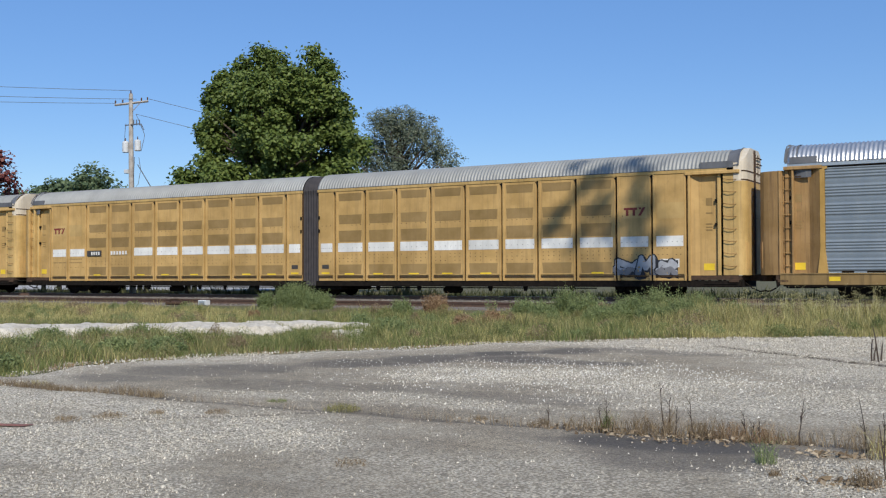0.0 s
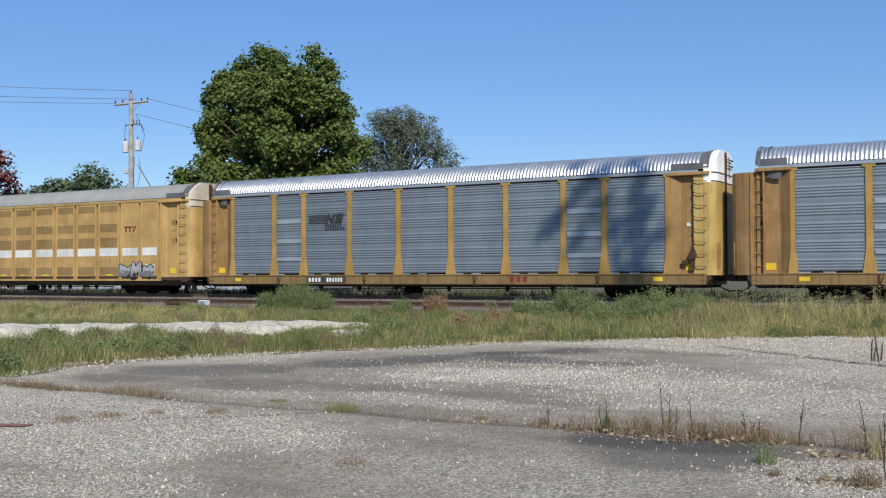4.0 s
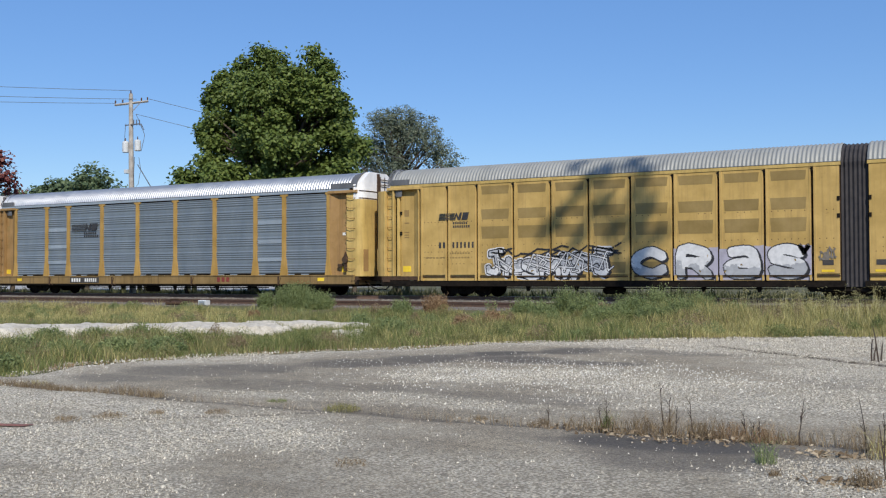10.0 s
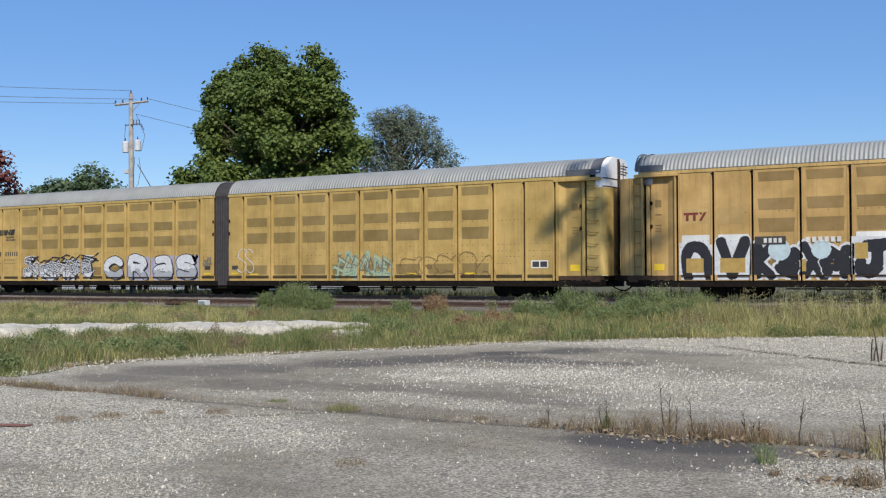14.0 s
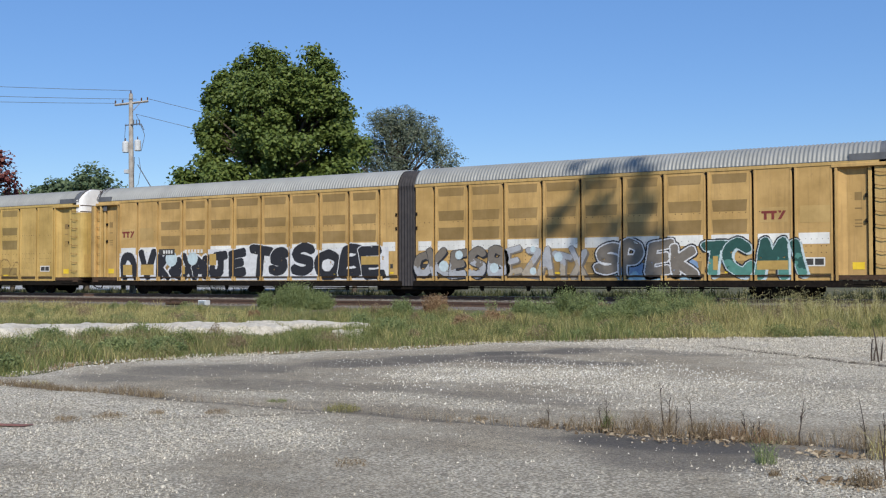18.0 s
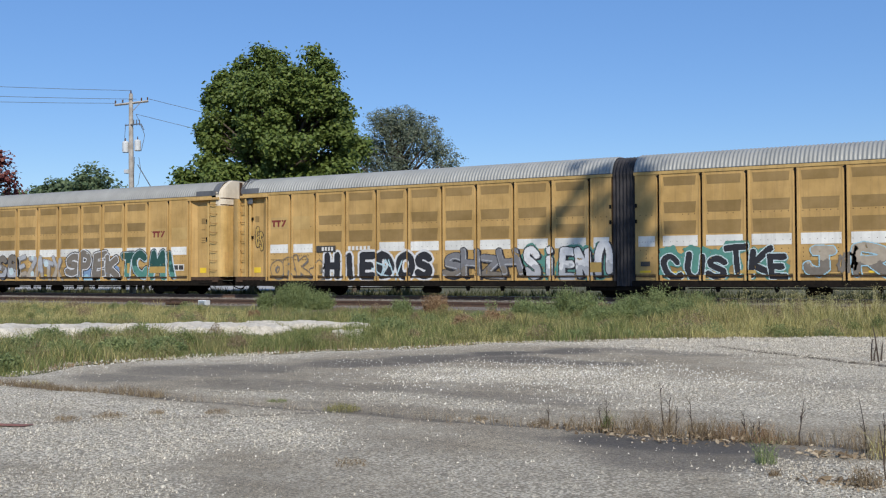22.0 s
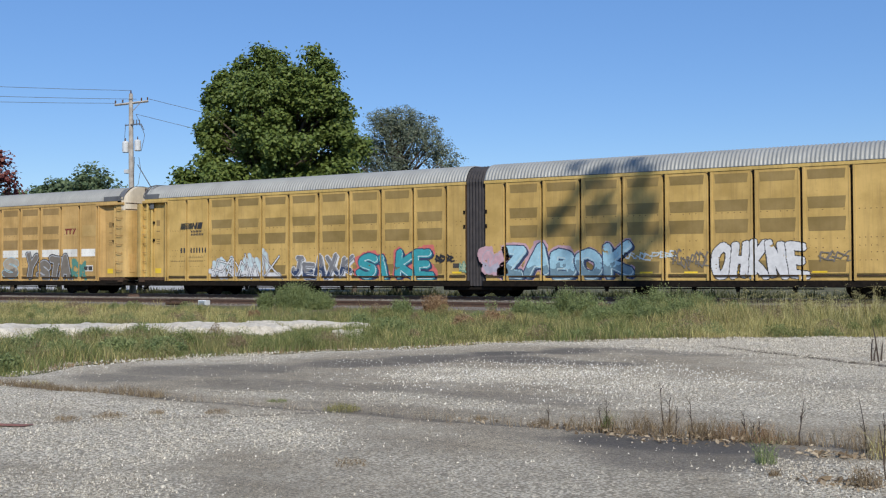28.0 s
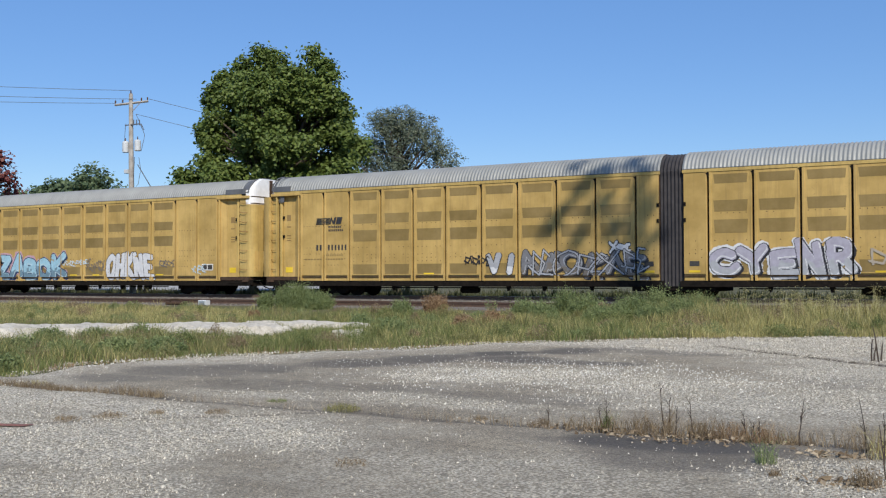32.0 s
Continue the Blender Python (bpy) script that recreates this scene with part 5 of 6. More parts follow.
def train():
    tan, gold, blue = yellow_car(True), yellow_car(False), blue_car()
    cars = {}
    # copies first, so that lettering sprayed on one car stays on that car
    for key, base, at, label in (
            ("A0", tan, -96.27, "faded tan-yellow two-unit auto carrier with white band"),
            ("F", tan, 90.45, "tan-yellow auto carrier covered in black and white graffiti"),
            ("G", tan, 133.85, "tan-yellow auto carrier with mixed graffiti along its foot"),
            ("A", tan, -52.87, "tan-yellow auto carrier with a small grey graffiti tag"),
            ("H", gold, 177.25, "golden-yellow auto carrier with turquoise and white graffiti"),
            ("I", gold, 220.65, "golden-yellow auto carrier with grey and lavender graffiti"),
            ("E", gold, 47.05, "golden-yellow auto carrier with silver and white graffiti"),
            ("B", blue, -9.25, "single auto carrier with blue-grey corrugated sides"),
            ("C", blue, 18.93, "single auto carrier with blue-grey corrugated sides, yellow posts")):
        last = key in "AEC" and key != "A0"
        if last:
            base.matrix_basis = pose(at, TRACK, RAIL)
            cars[key] = tagged(base, label, "freight car", "cars of the train")
        else:
            c = copy_thing(base, pose(at, TRACK, RAIL))
            cars[key] = tagged(c, label, "freight car", "cars of the train")
    # this car's painted marks sit a little lower
    for q in cars["F"].children:
        if q.name.startswith(("mark", "pale_patch")):
            q.location.z -= 0.32
    G = graffiti
    G(cars["A"], "*M*", 37.2, 39.6, 0.85, 1.7, "silver", "black", None, 0.11, 0.045, 0.1, 3, "grey", None)
    e = cars["E"]
    G(e, "J*S*W*J", 5.7, 11.7, 0.80, 2.05, "silver", "black", None, 0.10, 0.045, 0.07, 21, "white", "white", edge="white", wild=1.5)
    G(e, "*****", 6.2, 11.6, 0.95, 1.95, "white", "black", None, 0.022, 0.03, 0.05, 22, None, None, drop=False, y=-HALF - 0.033)
    G(e, "****", 6.0, 11.9, 1.7, 2.25, "black", "black", None, 0.02, 0.012, 0.05, 26, None, None, drop=False)
    for k, (ch, xa, xb) in enumerate((("C", 12.5, 14.1), ("R", 14.3, 15.95), ("a", 16.2, 17.75), ("S", 18.0, 19.55))):
        G(e, ch, xa, xb, 0.80, 2.15, "white", "black", None, 0.175, 0.04, 0.12, 80 + k, "silver", None, wild=0.4, block="lavender" if k > 0 else None)
    G(e, "V", 19.15, 19.55, 1.75, 2.1, "silver", "black", None, 0.05, 0.03, 0.05, 84, None, None, wild=0.2, drop=False)
    G(e, "***", 19.9, 20.5, 1.45, 2.0, "smoke", "smoke", None, 0.012, 0.008, 0.05, 85, None, None, drop=False)
    G(e, "*M*", 28.5, 31.6, 0.80, 1.95, "mint", "sea", "mint", 0.05, 0.02, 0.16, 23, None, None, drop=False)
    G(e, "***W*", 28.8, 32.0, 1.05, 1.9, "smoke", "smoke", None, 0.012, 0.008, 0.05, 27, None, None, drop=False, y=-HALF - 0.033)
    G(e, "*O*8A", 32.4, 37.3, 0.95, 1.95, None, "brown", None, 0.15, 0.02, 0.1, 24, None, None, drop=False)
    G(e, "SS", 22.2, 23.5, 1.0, 2.3, "white", "white", None, 0.010, 0.008, 0.05, 25, None, None, drop=False)
    f = cars["F"]
    G(f, "QV", 2.35, 5.1, 0.70, 2.38, "black", "white", None, 0.2, 0.035, 0.1, 31, None, None, block="white", drop=False, wild=0.5, patches=((2.55, 3.25, 1.05, 1.62), (3.9, 4.9, 1.05, 1.62)))
    G(f, "K*X*", 5.15, 8.75, 0.72, 2.15, "black", "white", None, 0.17, 0.035, 0.1, 38, None, None, drop=False, wild=0.7, edge="white", patches=((6.2, 0.42, None, 1.92), (7.75, 0.36, None, 1.92), (7.05, 7.2, 1.1, 1.55)))
    G(f, "JETS", 8.9, 14.2, 0.74, 2.5, "black", "white", None, 0.215, 0.035, 0.1, 32, None, None, block="white", drop=False, wild=1.15, patches=((8.95, 9.4, 1.55, 2.15),))
    G(f, "SOBE", 14.3, 20.1, 0.74, 2.45, "black", "white", None, 0.205, 0.035, 0.1, 33, None, None, block="white", drop=False, wild=1.05, patches=((18.6, 19.7, 1.5, 1.9), (20.2, 20.6, 1.1, 1.5)))
    G(f, "OKESB", 21.5, 26.4, 0.76, 2.25, "smoke", "black", None, 0.15, 0.025, 0.1, 34, "silver", None, wild=1.3, patches=((24.0, 0.2, None, 1.9), (23.2, 0.25, None, 1.4), (25.8, 0.22, None, 1.3)))
    G(f, "EZATX", 26.4, 30.2, 0.76, 2.3, "silver", "smoke", None, 0.11, 0.02, 0.12, 35, "putty", None, wild=1.3, patches=((27.7, 0.14, None, 2.1), (28.9, 0.2, None, 1.75), (27.7, 0.16, None, 1.15)))
    G(f, "*C*", 31.6, 34.9, 0.70, 1.5, "blue", "blue", None, 0.16, 0.02, 0.06, 39, "sky", None, drop=False)
    G(f, "SPEK", 30.5, 35.0, 0.76, 2.35, "smoke", "white", None, 0.165, 0.05, 0.08, 36, None, None, wild=1.1, y=-HALF - 0.033, drop=False, edge="black")
    G(f, "TCMI", 35.0, 39.5, 0.72, 2.5, "green", "ice", None, 0.17, 0.03, 0.1, 37, "sea", None, edge="black", wild=1.3, patches=((35.6, 35.8, 1.15, 1.7), (37.3, 38.5, 1.15, 1.5)))
    c = cars["G"]
    G(c, "ORK*", 2.4, 5.6, 0.82, 2.0, None, "smoke", None, 0.12, 0.035, 0.1, 41, None, None, wild=1.4)
    G(c, "HIEDOS", 5.75, 12.0, 0.80, 2.1, "black", "white", None, 0.155, 0.045, 0.1, 42, None, None, drop=False, wild=0.25, edge="white")
    G(c, "*V", 8.7, 10.3, 0.80, 1.9, "ice", "sky", None, 0.02, 0.012, 0.05, 77, None, None, drop=False, y=-HALF - 0.033)
    G(c, "SHZH", 12.4, 16.5, 0.76, 2.1, "grey", "black", None, 0.145, 0.03, 0.12, 43, "smoke", "silver", wild=1.6)
    G(c, "SiENQ", 16.6, 20.7, 0.74, 2.2, "white", "black", "sea", 0.14, 0.04, 0.10, 44, "silver", None, wild=0.9, patches=((19.7, 20.2, 1.1, 1.5),))
    G(c, "CUSTKE", 22.9, 27.9, 0.78, 2.0, "black", "ice", "sea", 0.11, 0.035, 0.22, 45, None, None, wild=1.3, drop=False, patches=((26.0, 26.6, 1.0, 1.15),))
    for k, (ch, xa, xb) in enumerate((("J", 28.4, 29.7), ("R", 30.1, 31.6), ("S", 31.9, 33.5))):
        G(c, ch, xa, xb, 0.85, 2.1, "putty", "sky", None, 0.15, 0.035, 0.1, 46 + k, "smoke", None, wild=0.6, drop=False)
    G(c, "**", 29.7, 30.3, 0.9, 1.9, "smoke", "smoke", None, 0.03, 0.01, 0.05, 78, None, None, drop=False)
    G(c, "YSTA", 34.0, 38.1, 0.76, 2.35, "smoke", "silver", None, 0.15, 0.045, 0.05, 48, None, None, edge="black", wild=1.4, drop=False)
    G(c, "*", 38.2, 39.1, 0.9, 2.2, "sea", "sea", "sea", 0.04, 0.02, 0.12, 49, None, None, drop=False)
    G(c, "GS", 1.2, 1.75, 2.3, 3.4, "yolk", "black", None, 0.05, 0.03, 0.05, 50, None, None, drop=False, y=-HALF + 0.205)
    h = cars["H"]
    G(h, "*N*WL", 5.2, 10.1, 0.74, 2.2, "ice", "silver", None, 0.09, 0.025, 0.1, 51, "white", None, wild=1.6)
    G(h, "**WX", 5.5, 10.0, 0.8, 2.2, "white", "black", None, 0.03, 0.025, 0.05, 75, None, None, drop=False, y=-HALF - 0.033)
    G(h, "JEAXK", 10.7, 14.4, 0.78, 2.0, "grey", "white", None, 0.115, 0.03, 0.1, 52, "navy", "silver", wild=1.5)
    G(h, "SiKE", 14.6, 19.1, 0.72, 2.15, "teal", "navy", "coral", 0.165, 0.04, 0.16, 53, None, "ice", wild=1.0)
    G(h, "***", 19.0, 20.1, 1.55, 2.0, "black", "black", None, 0.02, 0.014, 0.05, 57, None, None, drop=False)
    G(h, "**", 20.35, 20.7, 1.1, 1.6, "mint", "sea", None, 0.02, 0.02, 0.05, 67, None, None, drop=False)
    G(h, "O*", 21.6, 22.6, 1.0, 2.15, "pink", "lavender", "pink", 0.12, 0.03, 0.2, 68, "lavender", None, drop=False)
    G(h, "ZABOK", 22.4, 28.5, 0.74, 2.3, "sky", "navy", "pink", 0.18, 0.045, 0.10, 54, "slate", "ice", wild=1.0)
    G(h, "****", 28.2, 30.4, 1.6, 2.0, "ice", "white", None, 0.014, 0.01, 0.05, 58, None, None, drop=False)
    G(h, "****", 30.2, 31.7, 1.2, 1.9, "smoke", "smoke", None, 0.012, 0.01, 0.05, 59, None, None, drop=False)
    G(h, "OHKNE", 31.8, 35.6, 0.74, 2.4, "white", "black", None, 0.145, 0.03, 0.1, 55, None, None, wild=1.0, drop=False)
    G(h, "**", 36.0, 37.0, 1.4, 1.9, "smoke", "smoke", None, 0.012, 0.01, 0.05, 56, None, None, drop=False)
    G(h, "**", 38.3, 39.3, 1.1, 1.7, "ice", "ice", None, 0.014, 0.01, 0.05, 60, None, None, drop=False)
    i = cars["I"]
    G(i, "***", 11.6, 12.7, 1.4, 1.9, "black", "black", None, 0.014, 0.01, 0.05, 61, None, None, drop=False)
    G(i, "VI", 12.7, 14.2, 0.9, 1.85, "silver", "black", None, 0.12, 0.03, 0.05, 62, "white", None, drop=False)
    G(i, "A*OKNE", 14.4, 20.2, 0.76, 2.0, "grey", "black", None, 0.115, 0.025, 0.1, 63, "smoke", "silver", wild=1.7)
    G(i, "*O*X*", 14.6, 20.2, 0.8, 2.0, "silver", "black", None, 0.03, 0.025, 0.05, 74, None, None, drop=False, y=-HALF - 0.033)
    G(i, "X*", 18.5, 19.3, 1.85, 2.4, "white", "black", None, 0.05, 0.03, 0.05, 66, None, None, drop=False)
    G(i, "CYENR", 22.9, 28.4, 0.74, 2.2, "lavender", "black", "white", 0.165, 0.025, 0.10, 64, "silver", "white", edge="white", wild=1.4)
    G(i, "***", 28.8, 31.0, 1.1, 2.0, "putty", "putty", None, 0.03, 0.01, 0.05, 65, None, None, drop=False)
    return cars


def motions():
    for c in CARS.values():
        s = c.matrix_basis.translation.x
        walk(c, [(t, pose(s - travel(t), TRACK, RAIL)) for t in range(0, 33)])
        for w in c.children_recursive:
            if w.name.startswith("wheelset"):
                # each wheelset rolls with the car, on a radius of 0.43 m
                at = w.location.copy()
                walk(w, [(k / 15, pose(*at, 0, -math.degrees(travel(k / 15) / 0.43) % 360, 0)) for k in range(0, 481)])


# ---------------- plants ----------------
def ground_z(x, y):
    return np.where(paved(x, y) > 0.1, 0.03, lie(x, y) - 0.02)


def grass_field(name, n, y0, y1, where, h, w, mat, label, lean=0.7, clump=0.9):
    """Blades strewn over the strip y0..y1 with the density that where(x, y) gives."""
    x, y = on_paving(n, y0, y1)
    d = np.clip(where(x, y), 0, 1) * (1 - clump + clump * 2 * rnd2(x, y, 0.7, 12.0))
    ok = RNG.uniform(0, 1, n) < d
    x, y = x[ok], y[ok]
    tall = (0.16 + 2.3 * rnd2(x, y, 0.9, 13.0) ** 2.0) * RNG.uniform(0.5, 1.3, len(x))
    V, F = blades(np.stack([x, y, ground_z(x, y)], 1), h(x, y) * tall, w * RNG.uniform(0.6, 1.4, len(x)), lean)
    tagged(new(name, cloud(name, V, F, mat)), label, "grass", kind="stuff")


def dry_side(x, y):
    """1 where the strip is dry: the far left back and the right half."""
    ang = np.degrees(np.arctan2(x, y))
    right = np.maximum(smooth01((ang + 21.5) / 6.0), 0.55 * np.exp(-((ang + 27.5) / 2.6) ** 2))
    leftback = smooth01((-39 - ang) / 4.0) * smooth01((y - 23) / 4.0)
    return np.clip(np.maximum(right, leftback) + (rnd2(x, y, 1.6, 15.0) - 0.5) * 1.3, 0, 1)


def strip(x, y):
    """The weedy strip between paving and ballast."""
    slab = np.zeros_like(x)
    for cx, cy, lx, ly, turn in ((-23.4, 18.6, 2.5, 1.1, 58), (-21.8, 22.2, 2.3, 1.2, 52), (-20.2, 26.0, 2.4, 0.7, 2), (-20.2, 22.6, 1.6, 1.2, 52)):
        c, s = math.cos(radians(turn)), math.sin(radians(turn))
        u, v = (x - cx) * c + (y - cy) * s, (y - cy) * c - (x - cx) * s
        slab = np.maximum(slab, 1 - smooth01((np.hypot(u / lx, (v + 0.25) / (ly + 0.25)) - 0.8) / 0.35))
    # bare ballast is wider along the far stretch of the siding
    back = 34.9 + 2.3 * smooth01((np.degrees(np.arctan2(x, y)) + 28) / 5.0)
    return smooth01((0.15 - paved(x, y)) / 0.5) * smooth01((back - y) / 1.0 + 1.2 * (rnd2(x, y, 1.5, 44.0) - 0.4)) * (1 - slab)


def height(x, y):
    ang = np.degrees(np.arctan2(x, y))
    return 0.26 + 0.22 * smooth01((ang + 22) / 8.0) * smooth01((y - 29) / 4) + 0.04 * smooth01((y - 30) / 6)


def weed_clump(cx, cy, r, h, n, mat, name, label, z=None, spread=0.5, leaf=0.022, m=16, stem=0.014):
    """A bushy weed: many thin stems that fan out, each with small leaves."""
    a = RNG.uniform(0, 2 * np.pi, n)
    q = RNG.uniform(0, 1, n) ** 0.6 * r
    bx, by = cx + np.cos(a) * q * 0.55, cy + np.sin(a) * q * 0.55
    bz = ground_z(bx, by) if z is None else np.full(n, z)
    hh = h * (1 - 0.55 * (q / r) ** 2) * RNG.uniform(0.6, 1.1, n)
    V1, F1 = blades(np.stack([bx, by, bz], 1), hh, np.full(n, stem), spread)
    tip = V1.reshape(-1, 5, 3)
    k = RNG.integers(0, n, n * m)
    u = RNG.uniform(0.25, 1.0, n * m)[:, None]
    c = tip[k, 0] * (1 - u) + tip[k, 4] * u + RNG.normal(0, leaf * 1.1, (n * m, 3))
    V2, F2 = leaves(c, RNG.normal(size=(n * m, 3)) + np.array([0, -0.4, 0.8]), RNG.uniform(0.6, 1.5, n * m) * leaf, 2.4)
    V = np.concatenate([V1, V2])
    F = F1 + [f + len(V1) for f in F2]
    ob = tagged(new(name, cloud(name, V, F, mat)), label, "weed", "weeds of the yard")
    return ob


def polar(px, y):
    """Ground x at a distance y for a bearing given as picture column."""
    return y * math.tan(math.atan((px - 784) / 1850) + YAW)


def weeds():
    both = "tangled grass and weeds between paving and track"
    grass_field("olive_grass", 210000, 11, 40, lambda x, y: strip(x, y) * smooth01((rnd2(x, y, 1.3, 61.0) - 0.42) / 0.2), height, 0.012, OLIVE, both)
    grass_field("green_grass", 330000, 11, 40, lambda x, y: strip(x, y) * (1.0 - 0.85 * dry_side(x, y)) * (1 - 0.7 * smooth01((rnd2(x, y, 1.3, 61.0) - 0.42) / 0.2)), height, 0.011, GRASS, both)
    grass_field("dry_grass", 330000, 11, 40, lambda x, y: strip(x, y) * (0.10 + 0.9 * dry_side(x, y)), height, 0.010, DRY, "dry yellow grass along the railway bank")
    grass_field("brown_weeds", 70000, 12, 40, lambda x, y: strip(x, y) * np.maximum(smooth01((rnd2(x, y, 2.0, 22.0) - 0.52) / 0.15), 0.8 * np.exp(-((paved(x, y) + 0.5) / 0.7) ** 2) * (x > -16)), lambda x, y: height(x, y) * 0.85, 0.012, STRAW, "brown withered weeds among the grass")
    grass_field("edge_weeds", 60000, 12, 33, lambda x, y: np.exp(-((paved(x, y) + 0.05) / 0.35) ** 2) * 0.8, lambda x, y: 0.10 + 0 * x, 0.010, RUSTWEED, "low rusty weeds at the edge of the paving", 0.8)
    far = lambda x, y: smooth01((y - 46) / 3) * smooth01((70 - y) / 8)
    grass_field("bank_grass", 70000, 45, 72, far, lambda x, y: 0.55 + 0 * x, 0.06, BANK, "rough green grass behind the railway")
    blue = "bushy blue-green weed beside the track"
    for px, y, r, h, n in ((522, 36.5, 1.55, 1.15, 1200), (565, 36.0, 1.1, 0.85, 500), (470, 36.5, 0.7, 0.7, 250), (710, 33.5, 0.8, 0.65, 300), (1165, 36.5, 0.9, 1.0, 300), (1235, 36.3, 1.3, 0.85, 480), (1205, 34.5, 1.1, 0.75, 380), (1040, 35.5, 1.3, 0.8, 480), (1120, 36.0, 1.2, 0.8, 480), (1250, 33.0, 0.9, 0.5, 300), (1060, 32.0, 1.0, 0.6, 380), (930, 34.0, 1.0, 0.7, 380), (1150, 33.5, 1.0, 0.6, 380), (1300, 35.5, 1.0, 0.6, 300), (40, 15.2, 0.9, 0.34, 320), (120, 15.0, 0.9, 0.34, 320), (210, 16.0, 0.8, 0.34, 300), (290, 16.2, 0.9, 0.38, 320),
                           (1000, 36.2, 0.8, 1.0, 300), (960, 33.5, 0.9, 0.6, 320), (1090, 34.0, 0.9, 0.55, 320), (90, 17.5, 0.8, 0.42, 260), (330, 17.5, 0.6, 0.35, 260), (250, 19.5, 0.9, 0.45, 260), (10, 11.8, 0.55, 0.32, 240),
                           (170, 18.0, 0.8, 0.42, 260), (690, 25.0, 0.7, 0.5, 240), (640, 27.0, 0.7, 0.5, 200)):
        weed_clump(polar(px, y), y, r, h, n, WEED if px not in (330,) else GRASS, "bushy_weed", blue, spread=0.6)
    for px, y, r, h, n in ((770, 35.0, 0.85, 0.75, 420), (450, 31.0, 0.45, 0.35, 160), (870, 31.0, 0.8, 0.45, 200), (820, 29.0, 0.7, 0.4, 200)):
        weed_clump(polar(px, y), y, r, h, n, RUSTWEED, "rust_coloured_weed", "rust-coloured dead weed by the track", spread=0.6)
    # smaller weeds all over the strip
    n = 420
    cx, cy = on_paving(n, 13, 39.5)
    ok = strip(cx, cy) > 0.7
    cx, cy = cx[ok], cy[ok]
    for k, (mat, name, label) in enumerate(((GRASS, "leafy_weeds", "leafy green weeds in the rough strip"), (OLIVE, "seed_weeds", "olive seeding weeds in the rough strip"), (WEED, "feathery_weeds", "pale feathery weeds in the rough strip"), (STRAW, "withered_weeds", "withered brown weeds in the rough strip"))):
        x, y = cx[k::4], cy[k::4]
        m = 760
        i = RNG.integers(0, len(x), len(x) * m)
        r = RNG.uniform(0.15, 0.5, len(x))[i]
        a, q = RNG.uniform(0, 2 * np.pi, len(i)), RNG.uniform(0, 1, len(i)) ** 0.6
        h = (height(x, y) * RNG.uniform(0.8, 1.8, len(x)))[i]
        px, py = x[i] + np.cos(a) * q * r, y[i] + np.sin(a) * q * r
        pz = ground_z(px, py) + h * (1 - 0.6 * q * q) * RNG.uniform(0.1, 1.0, len(i))
        V, F = leaves(np.stack([px, py, pz], 1), RNG.normal(size=(len(i), 3)) + np.array([0, -0.4, 0.6]), RNG.uniform(0.008, 0.018, len(i)) * (0.35 + py / 40), 4.5)
        tagged(new(name, cloud(name, V, F, mat)), label, "weeds", kind="stuff")
    # nodding seed heads over the dry grass by the track
    n = 420
    y = RNG.uniform(33.5, 37.4, n)
    x = y * np.tan(np.arctan((RNG.uniform(1300, 1600, n) - 784) / 1850) + YAW)
    h = 0.45 + 0.55 * RNG.uniform(0, 1, n) ** 1.5 * (0.3 + 1.2 * rnd2(x, y, 1.0, 35.0))
    b = np.stack([x, y, ground_z(x, y)], 1)
    V1, F1 = blades(b, h, np.full(n, 0.012), 0.25)
    tip = np.repeat(V1.reshape(-1, 5, 3)[:, 4], 9, 0)
    off = RNG.uniform(-1, 1, (len(tip), 1))
    tip = tip + off * np.array([0.07, 0.02, 0.02]) - np.array([0, 0, 0.06]) * off ** 2 + RNG.normal(0, 0.012, tip.shape)
    V2, F2 = leaves(tip, RNG.normal(size=tip.shape), RNG.uniform(0.008, 0.016, len(tip)), 3.0)
    tagged(new("seed_heads", cloud("seed_heads", np.concatenate([V1, V2]), F1 + [f + len(V1) for f in F2], SEEDHEAD)), "pale nodding seed heads of tall dry grass", "grass", kind="stuff")
    # tall single stalks before the track
    for px, y, h in ((1005, 37.5, 1.15), (958, 35.0, 0.9), (1160, 37.3, 1.2), (1200, 37.0, 1.0), (1040, 36.5, 0.85), (870, 33.0, 0.9)):
        weed_clump(polar(px, y), y, 0.25, h, 26, WEED, "tall_weed", "tall feathery green weed stalks", spread=0.5)


